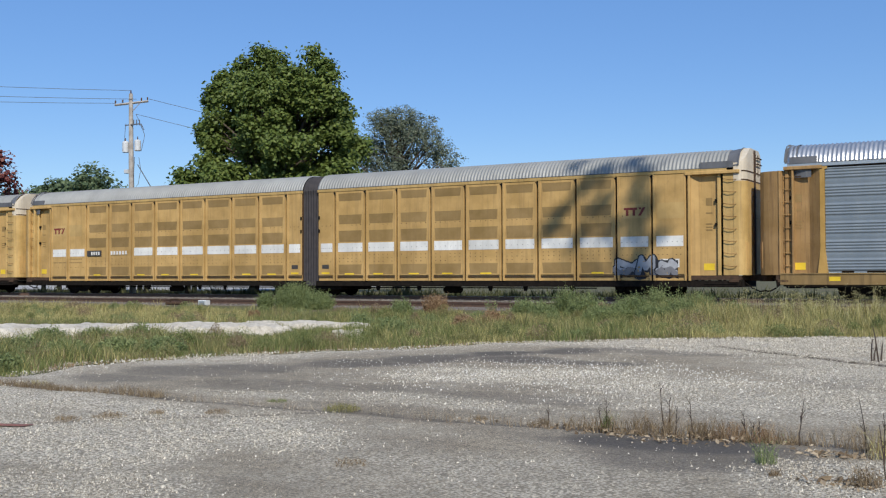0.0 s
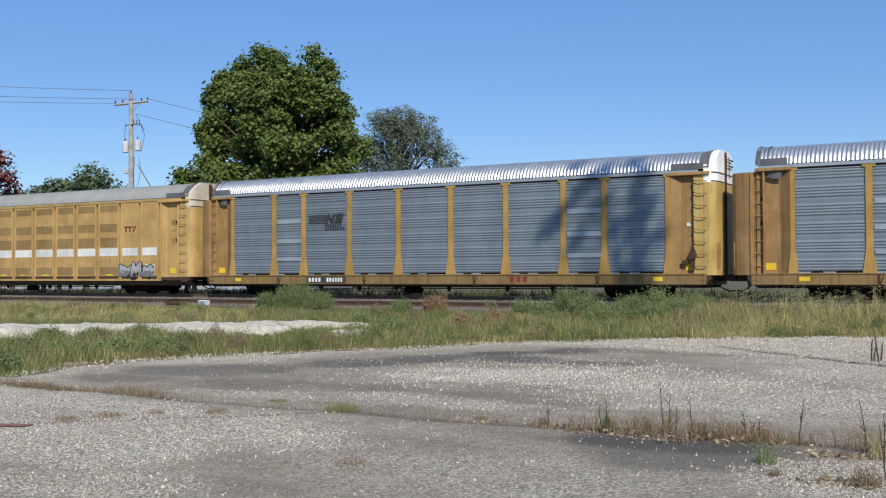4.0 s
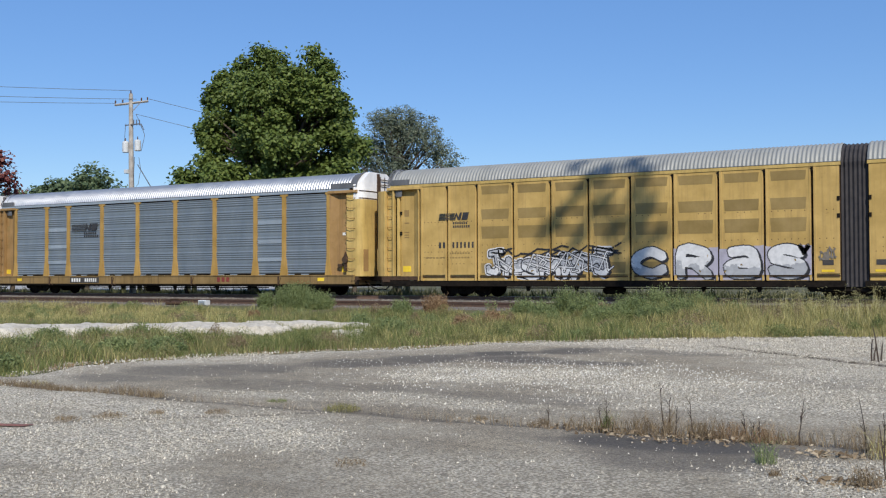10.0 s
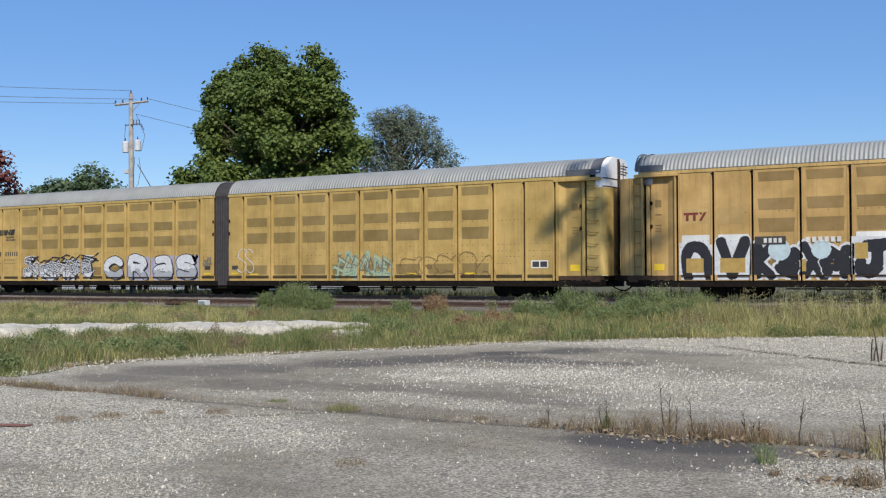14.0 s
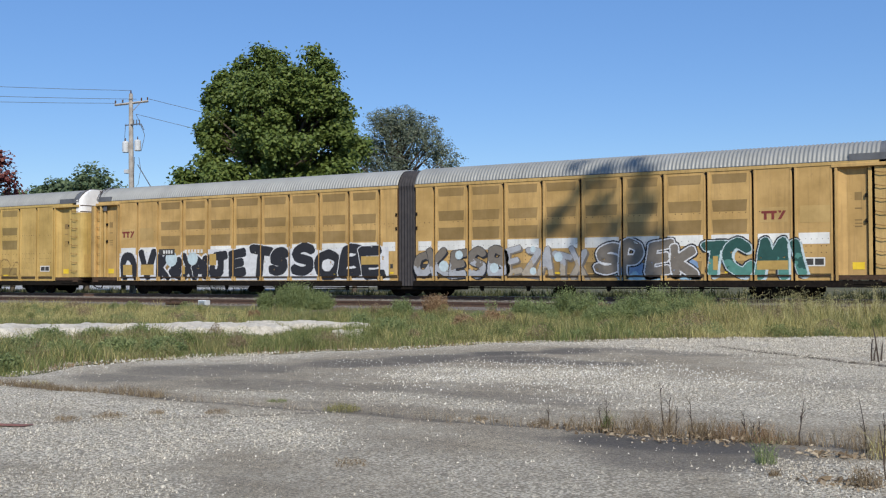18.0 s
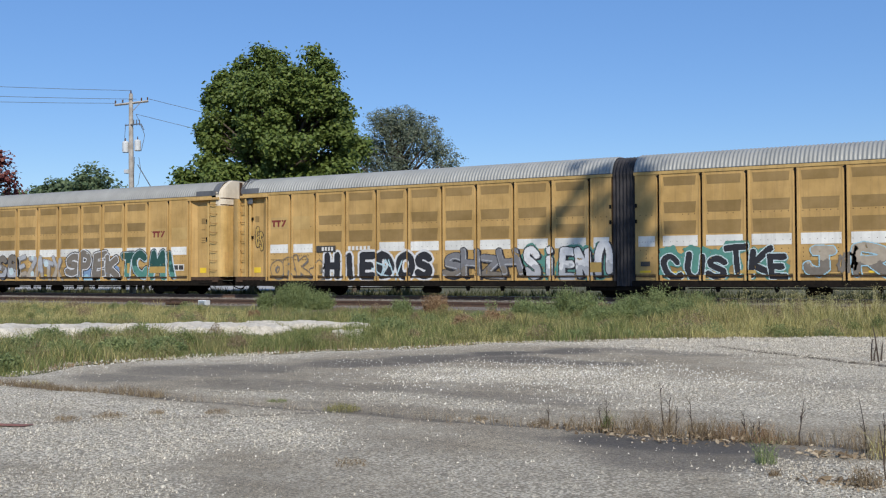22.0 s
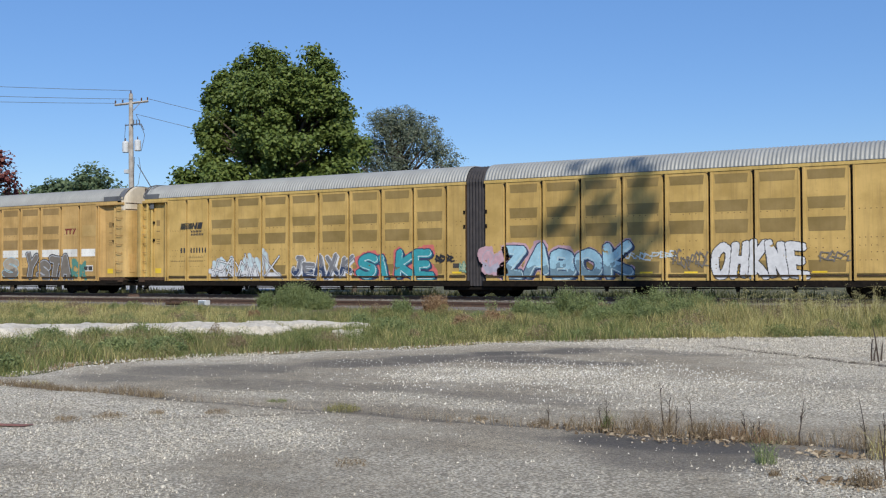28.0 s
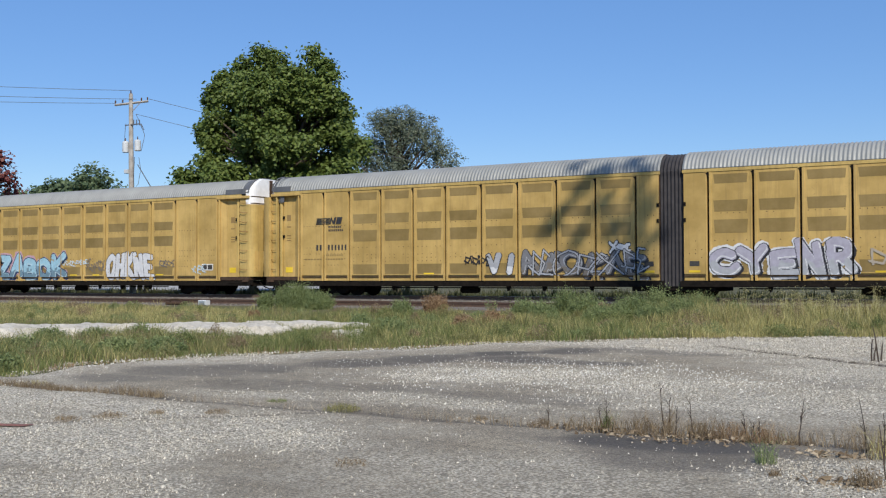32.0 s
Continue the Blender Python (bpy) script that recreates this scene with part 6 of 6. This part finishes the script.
def crack_weeds():
    """Plants that grow out of the joints in the paving."""
    n = 9000
    x = RNG.uniform(-15, 0.5, n)
    y = 10.05 + (rnd2(x, x * 0, 1.2, 3.0) - 0.5) * 0.35 + RNG.normal(0, 0.09, n)
    dens = np.where(x < -10.1, 1.0, np.where(x < -6.2, 0.05, np.where(x < -4.8, 0.10, np.where(x < -1.9, 0.62, 0.25))))
    ok = RNG.uniform(0, 1, n) < dens * (0.4 + 0.9 * rnd2(x, y, 0.5, 31.0))
    x, y = x[ok], y[ok]
    h = np.where(x < -6, 0.12, 0.19) * RNG.uniform(0.4, 1.3, len(x)) * (0.25 + 1.4 * rnd2(x, y, 0.4, 37.0))
    V, F = blades(np.stack([x, y, np.full(len(x), 0.02)], 1), h, np.full(len(x), 0.006), 0.9)
    tagged(new("joint_grass", cloud("joint_grass", V, F, STRAW)), "dry brown grass growing along a paving joint", "grass", kind="stuff")
    # dark low weeds in the far crack
    n = 2600
    x = RNG.uniform(-6.4, 0.5, n)
    y = 19.6 - (x + 2.6) * 0.93 + (rnd2(x, x * 0, 1.2, 3.0) - 0.5) * 0.35 + RNG.normal(0, 0.03, n)
    V, F = blades(np.stack([x, y, np.full(n, 0.0)], 1), RNG.uniform(0.015, 0.07, n) * (0.4 + rnd2(x, y, 0.6, 33.0)), np.full(n, 0.012), 0.8)
    tagged(new("crack_weeds", cloud("crack_weeds", V, F, DEADWOOD)), "dark dead weeds filling a paving crack", "weeds", kind="stuff")
    n = 260
    x = np.concatenate([polar(1495, 9.55) + RNG.normal(0, 0.22, n // 2), polar(1490, 8.3) + RNG.normal(0, 0.16, n // 2)])
    y = np.concatenate([9.55 + RNG.normal(0, 0.07, n // 2), 8.3 + RNG.normal(0, 0.10, n // 2)])
    V, F = leaves(np.stack([x, y, 0.035 + RNG.uniform(0, 0.04, n)], 1), RNG.normal(0, 0.6, (n, 3)) + np.array([0, -0.3, 1.0]), 0.010 + 0.042 * RNG.uniform(0, 1, n) ** 2.5, 2.0)
    tagged(new("leaf_litter", cloud("leaf_litter", V, F, LEAF_LITTER)), "dry leaves drifted under dead weeds", "leaf litter", kind="stuff")
    n = 620
    x = np.clip(RNG.normal(-3.3, 1.0, n), -5.6, -1.2)
    y = 10.0 + (rnd2(x, x * 0, 1.2, 3.0) - 0.5) * 0.35 + 0.06 - RNG.uniform(0, 1, n) ** 2 * 0.5 * (0.3 + rnd2(x, x * 0, 0.5, 36.0))
    V, F = leaves(np.stack([x, y, 0.035 + RNG.uniform(0, 0.03, n)], 1), RNG.normal(0, 0.5, (n, 3)) + np.array([0, -0.3, 1.0]), 0.010 + 0.036 * RNG.uniform(0, 1, n) ** 2.5, 2.0)
    tagged(new("leaf_litter", cloud("leaf_litter", V, F, LEAF_LITTER)), "dry curled leaves caught along a paving joint", "leaf litter", kind="stuff")
    for px, py, r, h, k, mat, name, label in (
            (1072, 10.1, 0.12, 0.26, 80, GRASS, "grass_tuft", "green grass tuft in a paving joint"),
            (960, 10.15, 0.12, 0.14, 60, STRAW, "dead_weed", "dead brown weed in a paving joint"),
            (1140, 10.2, 0.24, 0.28, 110, STRAW, "dead_weed", "dead brown weed in a paving joint"),
            (1180, 10.2, 0.12, 0.36, 60, STRAW, "dead_weed", "dead brown weed in a paving joint"),
            (1235, 10.2, 0.30, 0.20, 170, STRAW, "dry_tuft", "straw-coloured tuft in a paving joint"),
            (1290, 10.15, 0.34, 0.20, 190, RUSTWEED, "dry_tuft", "straw-coloured tuft in a paving joint"),
            (1345, 10.1, 0.32, 0.19, 170, RUSTWEED, "dead_weed", "rusty dead weed in a paving joint"),
            (1390, 10.0, 0.14, 0.10, 70, STRAW, "dead_weed", "dead brown weed in a paving joint"),
            (1530, 9.8, 0.36, 0.38, 110, STRAW, "dead_weed", "tangled dead weed at the paving's edge"),
            (1560, 9.6, 0.26, 0.40, 50, DRY, "dead_weed", "tangled dead weed at the paving's edge"),
            (1350, 8.9, 0.16, 0.30, 80, WEED, "green_weed", "small green weed on the paving"),
            (1368, 8.4, 0.09, 0.10, 60, STRAW, "dead_weed", "small dry weed on the paving"),
            (1525, 8.35, 0.25, 0.2, 160, STRAW, "dead_weed", "flattened dead weed on the paving"),
            (622, 7.2, 0.26, 0.09, 70, STRAW, "dead_weed", "dry sprawling weed on the paving"),
            (605, 10.1, 0.42, 0.11, 260, OLIVE, "grass_tuft", "low green grass tuft in a paving joint"),
            (490, 10.4, 0.26, 0.05, 130, GRASS, "grass_tuft", "low green grass tuft in a paving joint"),
            (385, 9.2, 0.25, 0.08, 90, STRAW, "dry_tuft", "thin dry grass in a paving joint"),
            (195, 8.3, 0.35, 0.09, 140, STRAW, "dry_tuft", "thin dry grass in a paving joint"),
            (120, 7.9, 0.3, 0.08, 110, STRAW, "dry_tuft", "thin dry grass in a paving joint"),
            (280, 8.8, 0.2, 0.07, 70, STRAW, "dead_weed", "dry grass in a paving joint"),
            (60, 10.3, 0.5, 0.07, 120, DRY, "dry_tuft", "dry grass along a paving joint"),
            (850, 10.2, 0.15, 0.06, 60, STRAW, "dead_weed", "dead brown weed in a paving joint")):
        weed_clump(polar(px, py), py, r, h, k, mat, name, label, 0.02, 0.8, 0.007, 2, 0.0045)
    # bare upright stalks
    for px, py, h in ((1171, 10.15, 0.52), (1183, 10.2, 0.36), (1193, 10.15, 0.28), (1222, 10.15, 0.38), (1410, 9.95, 0.46), (1317, 10.15, 0.26), (1330, 10.2, 0.18), (1340, 10.15, 0.20), (1072, 10.1, 0.34), (1062, 10.15, 0.24), (970, 10.2, 0.18), (1530, 9.7, 0.52), (1560, 9.5, 0.42), (1562, 8.6, 0.44), (1540, 20.5, 0.42), (1544, 20.6, 0.30), (1552, 20.4, 0.66), (1557, 20.6, 0.36)):
        g = Geo()
        x = polar(px, py)
        lean = random.uniform(-0.14, 0.14) * h
        pts = [(x + lean * (k / 4) ** 1.5 + random.uniform(-0.004, 0.004), py, 0.02 + h * k / 4) for k in range(5)]
        f = 1.0 if py < 15 else 2.7
        g.tube(pts, [0.006 * f, 0.006 * f, 0.005 * f, 0.004 * f, 0.0025 * f], 5)
        for k in range(4):
            q = random.uniform(0.3, 0.9)
            z = 0.02 + h * q
            a = random.uniform(0, 6.28)
            g.tube([(x + lean * q ** 1.5, py, z), (x + lean * q ** 1.5 + 0.035 * math.cos(a), py + 0.035 * math.sin(a), z + 0.06)], 0.0028, 4)
        solo("dead_stalk", g, DEADWOOD, "bare dead weed stalk in a paving joint", "weed", "weeds of the yard")
    g = Geo()
    g.grid([[(-10.2, 6.95, 0.05), (-10.2, 7.1, 0.05)], [(-9.3, 7.25, 0.052), (-9.3, 7.42, 0.052)]])
    solo("painted_patch", g, BRICKRED, "faded red paint patch on the paving", "paint mark", kind="structure")


def limb(g, a, b, r0, r1, sag=0.0, n=4):
    a, b = Vector(a), Vector(b)
    pts = []
    for i in range(n + 1):
        t = i / n
        p = a.lerp(b, t)
        p.z += sag * math.sin(math.pi * t)
        if 0 < i < n:
            p += Vector([random.uniform(-1, 1) for _ in range(3)]) * (b - a).length * 0.03
        pts.append(p)
    g.tube(pts, [r0 + (r1 - r0) * i / n for i in range(n + 1)], 7)


def tree(name, x, y, trunk_h, trunk_r, lumps, mat, label, leaf, per, inner=0.35, droop=0.3, z0=0.0, flat=0.75, foot=(0, 0)):
    """Trunk, limbs to each lump of the crown, and clusters of leaves on every lump."""
    top = tagged(new(name), label, "tree", "trees behind the railway")
    top.location = (x, y, z0)
    g = Geo()
    fx, fy = foot
    g.tube([(fx, fy, -0.3), (fx * 0.97 + 0.05, fy * 0.97, 0.4), (fx * 0.42 + 0.02, fy * 0.42 + 0.05, trunk_h * 0.6), (0.0, 0, trunk_h)], [trunk_r * 1.5, trunk_r * 1.1, trunk_r * 0.9, trunk_r * 0.75], 10)
    high = max(l[2] for l in lumps)
    limb(g, (0, 0, trunk_h), (0.2, 0.1, high * 0.92), trunk_r * 0.7, 0.05, n=6)
    for lx, ly, lz, r in lumps:
        s = max(trunk_h * 0.8, min(lz * 0.72, high * 0.8))
        limb(g, (0, 0, s), (lx, ly, lz), trunk_r * 0.32, 0.03, -0.1)
    part("trunk", g, BARK, top)
    C, N, S = [], [], []
    for lx, ly, lz, r in lumps:
        k = max(5, int(per * r * r))
        d = RNG.normal(size=(k, 3))
        d /= np.linalg.norm(d, axis=1, keepdims=True)
        q = r * RNG.uniform(inner, 1.0, k) ** 0.6
        twig = np.array([lx, ly, lz]) + d * q[:, None] * np.array([1, 1, flat])
        m = 16
        c = np.repeat(twig, m, 0) + RNG.normal(size=(k * m, 3)) * leaf * np.array([1.15, 1.15, 0.7])
        c[:, 2] -= np.abs(RNG.normal(size=k * m)) * leaf * droop * 2
        nn = np.repeat(d, m, 0) * 0.6 + RNG.normal(size=(k * m, 3)) * 0.5 + np.array([0.1, -0.15, 0.7])
        C.append(c)
        N.append(nn)
        S.append(leaf * RNG.uniform(0.6, 1.25, k * m))
    V, F = leaves(np.concatenate(C), np.concatenate(N), np.concatenate(S), 1.25)
    part("crown", cloud("crown", V, F, mat), None, top)
    return top


def lumps_dome(n, rx, ry, z0, z1, r, seed, power=0.5, lean=0.0):
    """Lumps strewn over and inside a dome-shaped crown."""
    rng = random.Random(seed)
    out = []
    for i in range(n):
        t = (i + 0.5) / n
        z = z0 + (z1 - z0) * t
        w = (1 - max(0.0, (t - 0.2) / 0.8) ** 2.8) ** power * (0.92 + 0.08 * min(1, t / 0.2))
        a = i * 2.39996 + rng.uniform(-0.4, 0.4)
        q = rng.uniform(0.6, 1.0) if i % 5 else rng.uniform(0.0, 0.4)
        out.append((math.cos(a) * rx * w * q + lean * (t - 0.5), math.sin(a) * ry * w * q, z, r * rng.uniform(0.7, 1.25)))
    return out


def trees():
    big = lumps_dome(230, 5.35, 5.0, 2.2, 14.2, 0.66, 4, 0.36, 0.0)
    # small stray tufts that break the outline
    big += [(2.9, -0.8, 14.9, 0.42), (3.2, -0.6, 14.4, 0.5), (3.9, -0.8, 14.0, 0.5), (4.1, -0.8, 13.4, 0.55), (4.4, -1, 12.4, 0.6), (4.9, -1, 11.9, 0.5), (-4.5, -1, 13.3, 0.55), (-4.9, -0.6, 12.9, 0.5), (-5.0, -0.4, 10.4, 0.55), (-5.2, -0.6, 8.4, 0.55), (-4.2, -0.6, 13.9, 0.45), (-4.9, -1, 12.4, 0.4), (-3.9, -0.6, 14.2, 0.5), (-0.6, -1, 15.2, 0.55), (-1.2, -0.5, 15.3, 0.5), (-2.4, -0.5, 14.9, 0.5), (-3.0, -0.5, 14.6, 0.5), (0.3, -0.6, 14.8, 0.6), (-4.9, -1, 11.0, 0.55), (-5.1, 0, 9.4, 0.5), (5.2, -1, 8.0, 0.6), (5.6, -1, 6.6, 0.6), (-5.0, -1, 7.6, 0.6), (5.0, -0.5, 10.0, 0.6)]
    tree("maple_tree", -39.95, 49.3, 2.6, 0.42, big, MAPLE, "large dense dark green broadleaf tree", 0.195, 80, 0.5, 1.0, flat=0.5)
    wil = lumps_dome(90, 5.5, 4.6, 3.0, 13.5, 1.15, 9, 0.6)
    wil += [(3.8, 0, 9.6, 0.8), (4.9, 0, 8.4, 0.8), (5.6, 0, 7.8, 0.6), (1.5, 0, 13.0, 0.6), (-1.4, 0, 13.2, 0.7)]
    tree("willow_tree", -41.3, 64.2, 3.0, 0.35, wil, WILLOW, "grey-green feathery tree behind the larger one", 0.115, 36, 0.3, 0.9)
    tree("shrub_tree", -45.6, 47.2, 1.0, 0.12, lumps_dome(16, 1.6, 1.4, 3.0, 8.2, 0.8, 15, 0.6), MAPLE, "small light green tree beside the large one", 0.24, 24, 0.3)
    # hedgerow far behind
    rng = random.Random(3)
    for x, y, h, w in ((-87.5, 76, 12.6, 3.6), (-93, 77, 11.8, 4.0), (-102, 78, 10.6, 4.0), (-98, 79, 11.2, 4.0), (-87, 80.5, 9.9, 3.0), (-82, 79, 9.6, 3.5), (-80, 84, 11.9, 4.5), (-75, 88, 11.7, 5.0), (-71, 91, 12.0, 4.0), (-66, 94, 11.6, 5.0), (-61, 97, 11.6, 5.0), (-97, 84, 12.4, 4.5), (-104, 72, 9.5, 4.5), (-84, 80, 9.0, 5.0), (-78, 81, 9.4, 4.5), (-72, 84, 9.6, 4.5)):
        tree("hedgerow_tree", x, y, 2.0, 0.25, lumps_dome(20, w * 0.8, w * 0.7, 2.5, h, 1.5, int(x * -7), 0.6), FAR_GREEN, "green hedgerow tree in the distance", 0.32, 16, 0.3)
    tree("crimson_tree", -70.1, 51.6, 2.0, 0.25, lumps_dome(46, 2.6, 2.4, 2.2, 11.6, 0.8, 33, 0.7, 0.0), CRIMSON, "autumn tree with crimson leaves", 0.24, 16, 0.3)
    # the tall tree beside the yard whose shade falls on the passing cars
    shade = [(-4.0, 0, 19.3, 0.32), (-3.5, 0, 19.8, 0.3), (-2.9, 0, 20.4, 0.32), (-2.3, 0, 21.0, 0.32), (-1.7, 0, 21.4, 0.35), (-1.2, 0, 21.9, 0.35), (-2.0, 0.2, 19.8, 0.32), (-1.4, 0, 20.4, 0.3), (-0.9, 0, 19.4, 0.25), (-2.6, 0, 18.9, 0.22),
             (0.1, 0, 17.5, 0.25), (0.2, 0, 18.3, 0.3), (0, 0, 19.1, 0.32), (0.2, 0, 19.9, 0.36), (0, 0, 20.7, 0.36), (0.3, 0, 21.5, 0.4), (0.1, 0, 22.2, 0.4), (0.6, 0, 20.3, 0.28), (0.8, 0.2, 18.8, 0.2), (-2.4, 0, 22.2, 0.3), (0.2, 0, 16.8, 0.2)]
    tree("shade_tree", -1.9, 26.8, 14.3, 0.17, shade, MAPLE, "tall leaning bare-trunked tree beside the yard", 0.17, 46, 0.1, foot=(5.6, -2.4))


# ---------------- utility pole ----------------
def cable(name, a, b, sag, r, label):
    g = Geo()
    a, b = Vector(a), Vector(b)
    pts = []
    for i in range(13):
        t = i / 12
        p = a.lerp(b, t)
        p.z -= sag * 4 * t * (1 - t)
        pts.append(p)
    g.tube(pts, r, 5)
    solo(name, g, WIRE, label, "cable", "overhead wires")


def utility_pole():
    px, py, h = -49.6, 46.5, 13.1
    pole = tagged(new("utility_pole"), "weathered wooden utility pole with transformers", "utility pole")
    pole.location = (px, py, 0)
    g = Geo()
    g.tube([(0.12, 0.1, -0.5), (0.06, 0.05, 4), (0.0, 0, 9), (-0.06, 0, h)], [0.20, 0.18, 0.155, 0.12], 10)
    part("shaft", g, POLE, pole)
    ux, uy = 0.865, 0.502
    g = Geo()
    o = [(-0.06, -0.06), (0.06, -0.06), (0.06, 0.06), (-0.06, 0.06)]
    a, b = Vector((-ux * 1.05, -uy * 1.05, h - 0.72)), Vector((ux * 1.05, uy * 1.05, h - 0.48))
    g.tube([a, a.lerp(b, 0.5), b], 0.075, 4)
    part("crossarm", g, POLE, pole)
    g = Geo()
    g.tube([(0, -0.08, h - 1.25), (ux * 0.6, uy * 0.6 - 0.08, h - 0.6)], 0.025, 4)
    part("brace", g, POLE, pole)
    for t in (-1.0, -0.55, 0.62, 1.0):
        g = Geo()
        q = Vector((ux * t, uy * t, h - 0.52 + 0.1 * t))
        g.tube([q, q + Vector((0, 0, 0.12)), q + Vector((0, 0, 0.2))], [0.03, 0.055, 0.03], 8)
        part("insulator", g, PORCELAIN, pole)
    g = Geo()
    g.tube([(-0.06, 0, h), (-0.06, 0, h + 0.22)], [0.05, 0.03], 8)
    part("insulator", g, PORCELAIN, pole)
    g = Geo()
    for k in range(3):
        x = 0.22 + 0.18 * k
        g.tube([(x * ux, x * uy - 0.1, h - 2.0), (x * ux, x * uy - 0.1, h - 1.65)], 0.035, 6)
    g.box(-0.45, 0.75, -0.12, -0.06, h - 2.0, h - 1.94)
    g.tube([(0.62, 0.2, h - 1.9), (0.78, 0.3, h - 2.3)], 0.03, 5)
    part("fuse_cutouts", g, WIRE, pole)
    for s, zz in ((-0.36, h - 3.7), (0.40, h - 3.6)):
        g = Geo()
        x, y = s * ux, s * uy
        g.tube([(x, y, zz), (x, y, zz + 0.03), (x, y, zz + 0.62), (x, y, zz + 0.70)], [0.17, 0.20, 0.20, 0.15], 14)
        cn = part("transformer", g, CAN, pole, "pale grey transformer can")
        g = Geo()
        g.tube([(x, y, zz + 0.7), (x, y, zz + 0.9)], [0.04, 0.025], 6)
        part("bushing", g, PORCELAIN, cn)
    g = Geo()
    g.box(-0.46, -0.18, -0.16, 0.1, h - 5.0, h - 4.75, 0, 0.02)
    part("junction_box", g, CAN, pole)
    g = Geo()
    for pts in ([(0.3, 0.1, h - 1.3), (0.75, 0.4, h - 2.6), (0.55, 0.3, h - 3.6)], [(0.45, 0.2, h - 4.0), (0.62, 0.2, h - 4.8), (0.5, 0.1, h - 5.7), (0.15, 0, h - 6.1)], [(-0.4, -0.1, h - 1.9), (-0.5, -0.1, h - 3.0)], [(0.3, 0.0, h - 4.0), (0.2, 0, h - 5.2), (0.25, 0, h - 6.0)]):
        g.tube(pts, 0.018, 5)
    part("drop_wires", g, WIRE, pole)
    L = Vector((px, py, h))
    top = "thin overhead power line"
    for a, off, sag in (((-0.06, 0, 0.2), (-27, -29, 0.9), 0.5), ((-0.9, -0.5, -0.6), (-27, -29, 0.35), 0.5), ((0.3, 0.15, -0.35), (-27, -29, 0.6), 0.5), ((1.0, 0.5, -0.35), (40, 24, -9.5), 0.6), ((0.3, 0.1, -1.3), (40, 24, -9.5), 0.6)):
        a = Vector(a)
        cable("overhead_wire", L + a, L + a + Vector(off), sag, 0.015, top)
    cable("guy_wire", L + Vector((0.35, 0.2, -4.45)), (px + 4.7, py + 2.75, 0.2), 0.0, 0.03, "dark guy wire from the pole to the ground")


ground()
paving()
track()
concrete_slabs()
trackside_box()
CARS = train()
trees()
utility_pole()
weeds()
crack_weeds()
chips_loose()

motions()
